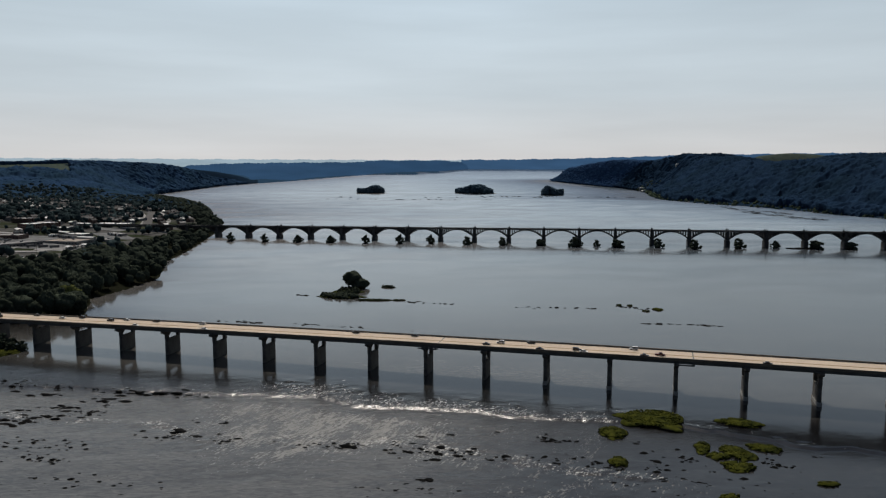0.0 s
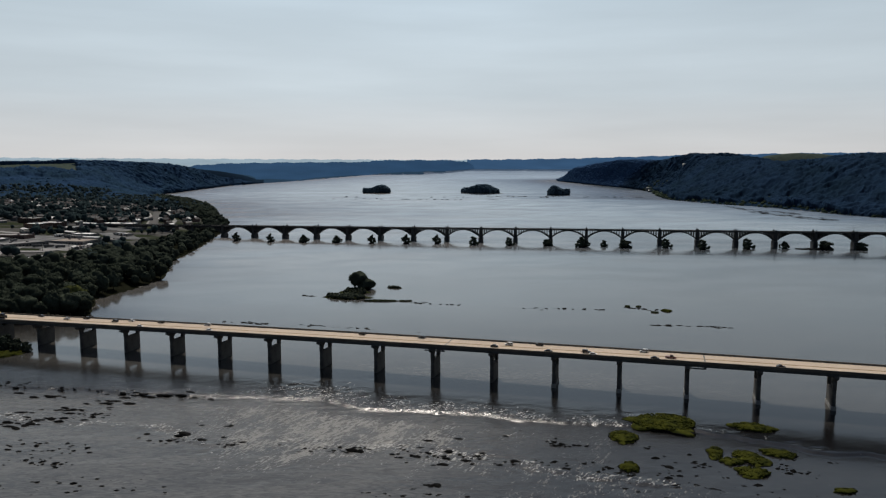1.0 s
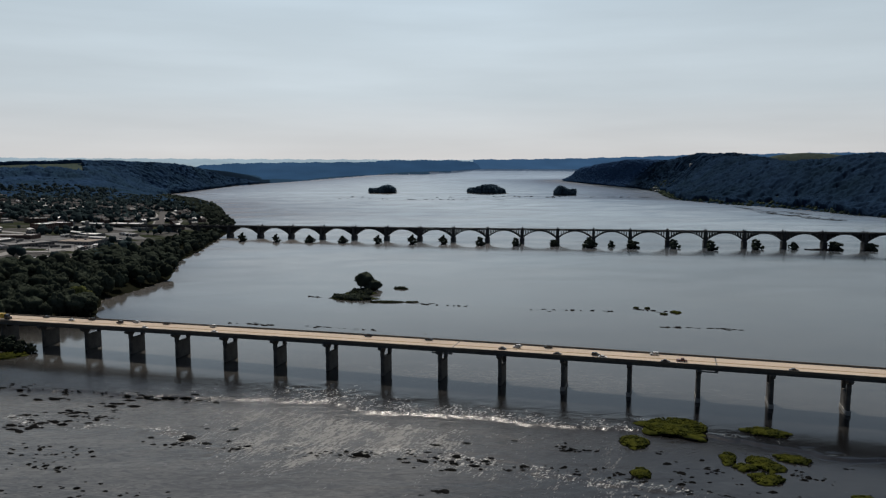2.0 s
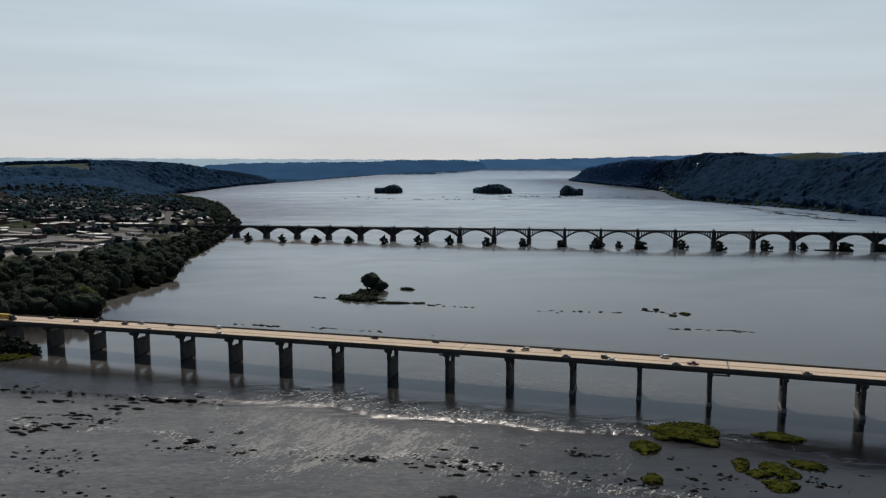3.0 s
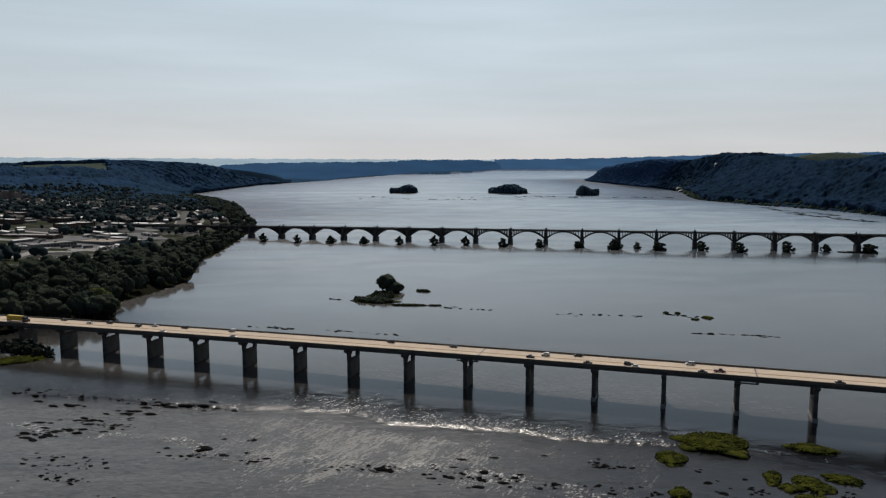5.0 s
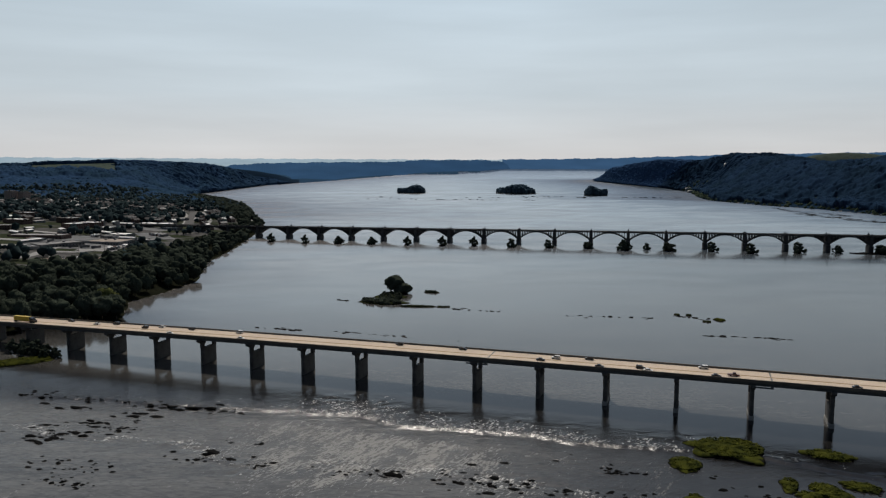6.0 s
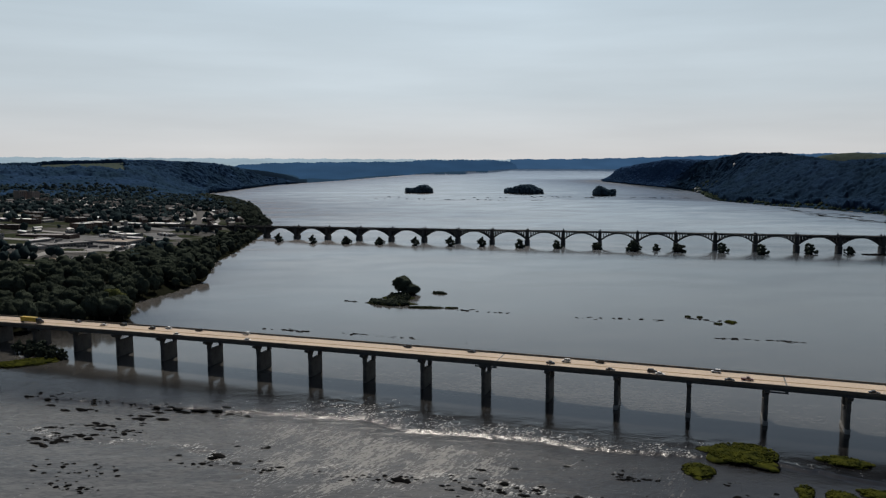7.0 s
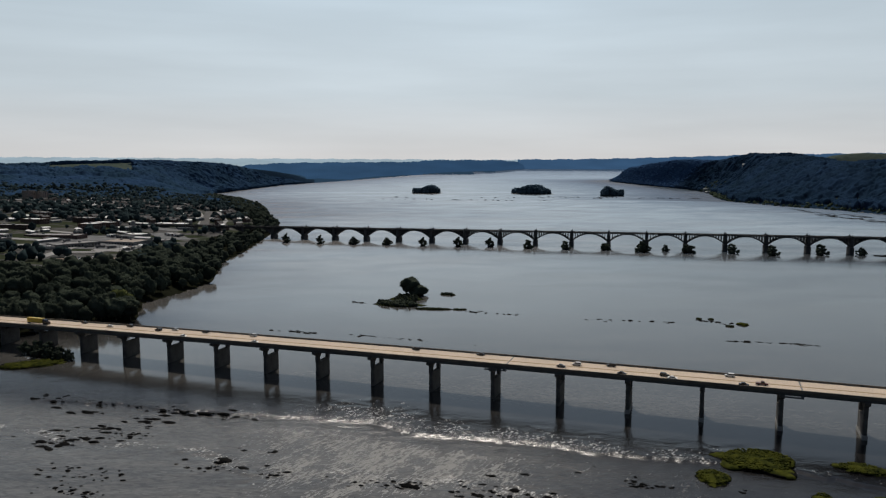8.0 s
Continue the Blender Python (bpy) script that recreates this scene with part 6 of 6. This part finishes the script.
def car(shape, paint, s, lane, label, towards):
    body, cabin, roof = bmesh.new(), bmesh.new(), bmesh.new()
    prism(body, shape[0], -0.9, 0.9)
    bmesh.ops.bevel(body, geom=[e for e in body.edges], offset=0.07, segments=1, affect="EDGES")
    prism(cabin, shape[1], -0.78, 0.78)
    top = shape[1][2:]
    x0, x1, z = top[1][0], top[0][0], max(top[0][1], top[1][1])
    chamfered(roof, x0 - 0.05, x1 + 0.05, -0.76, 0.76, z + 0.003, z + 0.09, 0.03)
    ob = tagged(new("car"), label, "car", group="bridge traffic")
    ob.matrix_basis = road_bridge.matrix_basis @ pose(s, lane + SHIFT, deck_rise(s) + 0.012, 0, 0, 0 if towards > 0 else 180)
    part("body", body, paint, ob)
    part("cabin", cabin, GLASS_DARK, ob, "dark tinted windows")
    part("roof", roof, paint, ob)
    for x in (-1.4, 1.4):
        for y in (-0.84, 0.84):
            part("wheel", CAR_WHEEL, None, ob, at=pose(x, y, 0.34))
    return ob


WORDS = {"d": (CAR_DARK, "dark car driving on the concrete bridge deck"), "w": (CAR_WHITE, "white car driving on the concrete bridge deck"), "p": (CAR_RED, "dark red pickup driving on the bridge deck")}
for i, (s, across, kind) in enumerate([(26, 8, "d"), (64, 8, "d"), (51, 3, "w"), (90, 3, "d"), (100, 6, "w"), (123, 6, "d"), (117, -8, "w"), (158, 8, "w"), (168, -7, "w"), (265, 6, "d"), (303, 8, "d"), (356, 5, "w"), (349, -2, "d"), (373, 7, "d"),
                                       (380, -6, "d"), (400, -2, "d"), (404, -7, "w"), (430, 6, "w"), (436, -8, "d"), (444, -3, "p"), (497, -7, "d"), (-42, -3, "d"), (-70, 6, "w"), (560, 6, "w"), (585, -3, "d")]):
    lane = math.copysign(6.8 if abs(across) > 5 else 3.0, across)
    paint, label = WORDS[kind]
    car(PICKUP if kind == "p" else (SEDAN, WAGON)[i % 2], paint, s, lane, label, -math.copysign(1, across))

# articulated lorry with a yellow trailer
lorry = tagged(new("lorry"), "dark lorry with a long yellow trailer on the bridge", "lorry", group="bridge traffic")
lorry.matrix_basis = road_bridge.matrix_basis @ pose(-3, -3.2 + SHIFT, deck_rise(-3) + 0.012)
bm = bmesh.new()
chamfered(bm, -9.5, 3.6, -1.25, 1.25, 1.1, 4.0, 0.08)
part("trailer", bm, TRAILER, lorry, "yellow box trailer")
bm = bmesh.new()
prism(bm, [(4.2, 0.6), (8.6, 0.6), (8.6, 1.9), (7.2, 2.1), (6.6, 3.3), (4.2, 3.6)], -1.2, 1.2)
part("cab", bm, CAR_DARK, lorry, "dark lorry cab")
bm = bmesh.new()
box(bm, -9.3, 8.0, -0.5, 0.5, 0.55, 1.09)
part("chassis", bm, STEEL, lorry)
for x in (-8.6, -7.3, 4.9, 6.1, 7.9):
    for y in (-1.05, 1.05):
        part("wheel", TRUCK_WHEEL, None, lorry, at=pose(x, y, 0.52))

# expansion joints and the drain troughs that hang below them
for s, near_end, far_end in ((321, -11, 1), (461, -9, 0.5)):
    bm = bmesh.new()
    box(bm, s - 0.38, s + 0.38, SHIFT - 9.4, SHIFT + 9.4, deck_rise(s) + 0.004, deck_rise(s) + 0.014)
    part("expansion_joint", bm, STEEL, road_bridge, "dark rubber expansion joint")
    bm = bmesh.new()
    z = deck_rise(s) - 2.9
    for a in (10.6, 9.3):
        box(bm, s + near_end, s + far_end, SHIFT - a, SHIFT - a + 0.25, z, z + 0.35)
    for k in range(6):
        x = s + near_end + 0.3 + k * (far_end - near_end - 0.6) / 5
        box(bm, x - 0.1, x + 0.1, SHIFT - 10.34, SHIFT - 9.31, z + 0.05, z + 0.2)
        box(bm, x - 0.06, x + 0.06, SHIFT - 9.28, SHIFT - 9.12, z + 0.36, z + 1.2)
    box(bm, s - 0.9, s + 0.5, SHIFT - 10.34, SHIFT - 10.02, z + 0.36, deck_rise(s) - 0.6)
    part("inspection_gantry", bm, STEEL, road_bridge, "dark steel gantry under the deck edge")

# vehicles parked in the riverside yards
for i in range(14):
    u, v = (i % 7 - 3) * 7.5, (-6.0, 6.0)[i // 7]
    c, s = math.cos(radians(30)), math.sin(radians(30))
    x, y = -470 + u * c - v * s, 905 + u * s + v * c
    van = car(WAGON, CAR_WHITE if i % 3 else CAR_DARK, 0, 0, "white van parked on a reddish earth lot" if i % 3 else "dark van parked on a reddish earth lot", 1)
    van.name = "parked_van"
    tagged(van, category="van", group="parked vans")
    van.matrix_basis = pose(x, y, height_at(x, y) + 0.5, 0, 0, 120) @ Matrix.Diagonal((1.35, 1.25, 1.3, 1))


def parked_trailer(x, y, turn, paint, label):
    """A box trailer on its wheels and landing legs."""
    ob = tagged(new("trailer"), label, "trailer", group="parked trailers")
    ob.matrix_basis = pose(x, y, height_at(x, y) + 0.5, 0, 0, turn)
    bm = bmesh.new()
    chamfered(bm, -6.2, 6.2, -1.25, 1.25, 1.1, 3.9, 0.08)
    part("box", bm, paint, ob)
    bm = bmesh.new()
    box(bm, -6.0, 6.0, -0.5, 0.5, 0.7, 1.09)
    part("chassis", bm, STEEL, ob)
    for a in (-5.2, -4.0):
        for b in (-1.0, 1.0):
            part("wheel", TRUCK_WHEEL, None, ob, at=pose(a, b, 0.52))
    for b in (-0.8, 0.8):
        bm = bmesh.new()
        box(bm, 3.4, 3.6, b - 0.1, b + 0.1, 0.0, 0.69)
        part("landing_leg", bm, STEEL, ob)
    return ob


PAINTS = ((SIDING, "pale grey box trailer parked in a works yard"), (WHITE_ROOF, "white box trailer parked in a works yard"), (GREY_ROOF, "grey box trailer parked in a works yard"), (BRICK, "rust-red box trailer parked in a works yard"))
for x0, y0, turn, count_, step in ((-575, 985, 62, 9, 4.2), (-470, 1022, 100, 7, 4.2), (-560, 1150, 75, 10, 4.4), (-500, 1225, 60, 8, 4.3), (-610, 1062, 80, 9, 4.3), (-535, 1345, 85, 9, 4.3), (-520, 1010, 15, 3, 14.0), (-625, 1175, 70, 7, 4.4)):
    for k in range(count_):
        if rng.random() < 0.8:
            across = radians(turn - 90 if step < 10 else turn)
            paint, label = PAINTS[rng.choice(4, p=(0.35, 0.35, 0.2, 0.1))]
            parked_trailer(x0 + k * step * math.cos(across), y0 + k * step * math.sin(across), turn + rng.uniform(-2, 2), paint, label)


def utility_pole(x, y, turn):
    ob = tagged(new("utility_pole"), "dark wooden utility pole with a crossarm", "pole", group="utility poles")
    ob.matrix_basis = pose(x, y, height_at(x, y) - 0.5, 0, 0, turn)
    bm = bmesh.new()
    bmesh.ops.create_cone(bm, cap_ends=True, segments=8, radius1=0.24, radius2=0.15, depth=13, matrix=Matrix.Translation((0, 0, 6.5)))
    part("shaft", bm, BARK, ob)
    bm = bmesh.new()
    box(bm, -1.6, 1.6, 0.2, 0.36, 11.6, 11.8)
    part("crossarm", bm, BARK, ob)


for k in range(7):
    utility_pole(-545 + 26 * k, 935 + 17 * k, 30)

# ---- a few pale buildings far off ----
def far_house(x, y, wide, deep, high, label):
    """A pale gabled building, drawn in like the land that it stands on."""
    px, py, pz = (float(v) for v in drawn_in(np.array(float(x)), np.array(float(y)), land(np.array([float(x)]), np.array([float(y)]))[0]))
    k = math.hypot(px, py) / math.hypot(x, y)
    ob = tagged(new("house"), label, "house", group="far houses")
    ob.matrix_basis = pose(px, py, pz) @ Matrix.Diagonal((k, k, k, 1))
    body, roof = bmesh.new(), bmesh.new()
    a, b = wide / 2, deep / 2
    box(body, -a, a, -b, b, -8, high)
    part("body", body, SIDING, ob)
    prism(roof, [(-a - 0.5, high + 0.01), (a + 0.5, high + 0.01), (a * 0.55, high * 1.5), (-a * 0.55, high * 1.5)], -b - 0.5, b + 0.5)
    part("roof", roof, WHITE_ROOF, ob)


far_house(1195, 3420, 20, 12, 11, "pale house among trees on the hilltop")
far_house(1075, 3560, 30, 12, 7, "pale waterside house below the wooded hill")
far_house(1040, 3420, 22, 12, 6, "pale waterside house below the wooded hill")


# low wooded islets far down the river
def distant_islet(bearing, distance, long, high, label):
    n = 70
    b, r = math.radians(bearing), distance
    x = r * math.sin(b) + rng.uniform(-long, long, n)
    y = r * math.cos(b) + rng.uniform(-60, 60, n)
    px, py, pz = drawn_in(x, y, np.full(n, high * 0.3))
    q = np.hypot(px, py) / np.hypot(x, y)
    s = rng.uniform(0.6, 1.1, n) * high
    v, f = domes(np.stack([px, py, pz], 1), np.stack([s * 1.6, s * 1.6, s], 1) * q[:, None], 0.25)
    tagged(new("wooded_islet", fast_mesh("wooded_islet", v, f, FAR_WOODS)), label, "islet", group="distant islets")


distant_islet(-0.75, 9800, 110, 22, "low wooded islet in blue haze far down the river")
distant_islet(-2.0, 9500, 50, 14, "low wooded islet in blue haze far down the river")
distant_islet(1.2, 11800, 90, 16, "low wooded islet in blue haze far down the river")
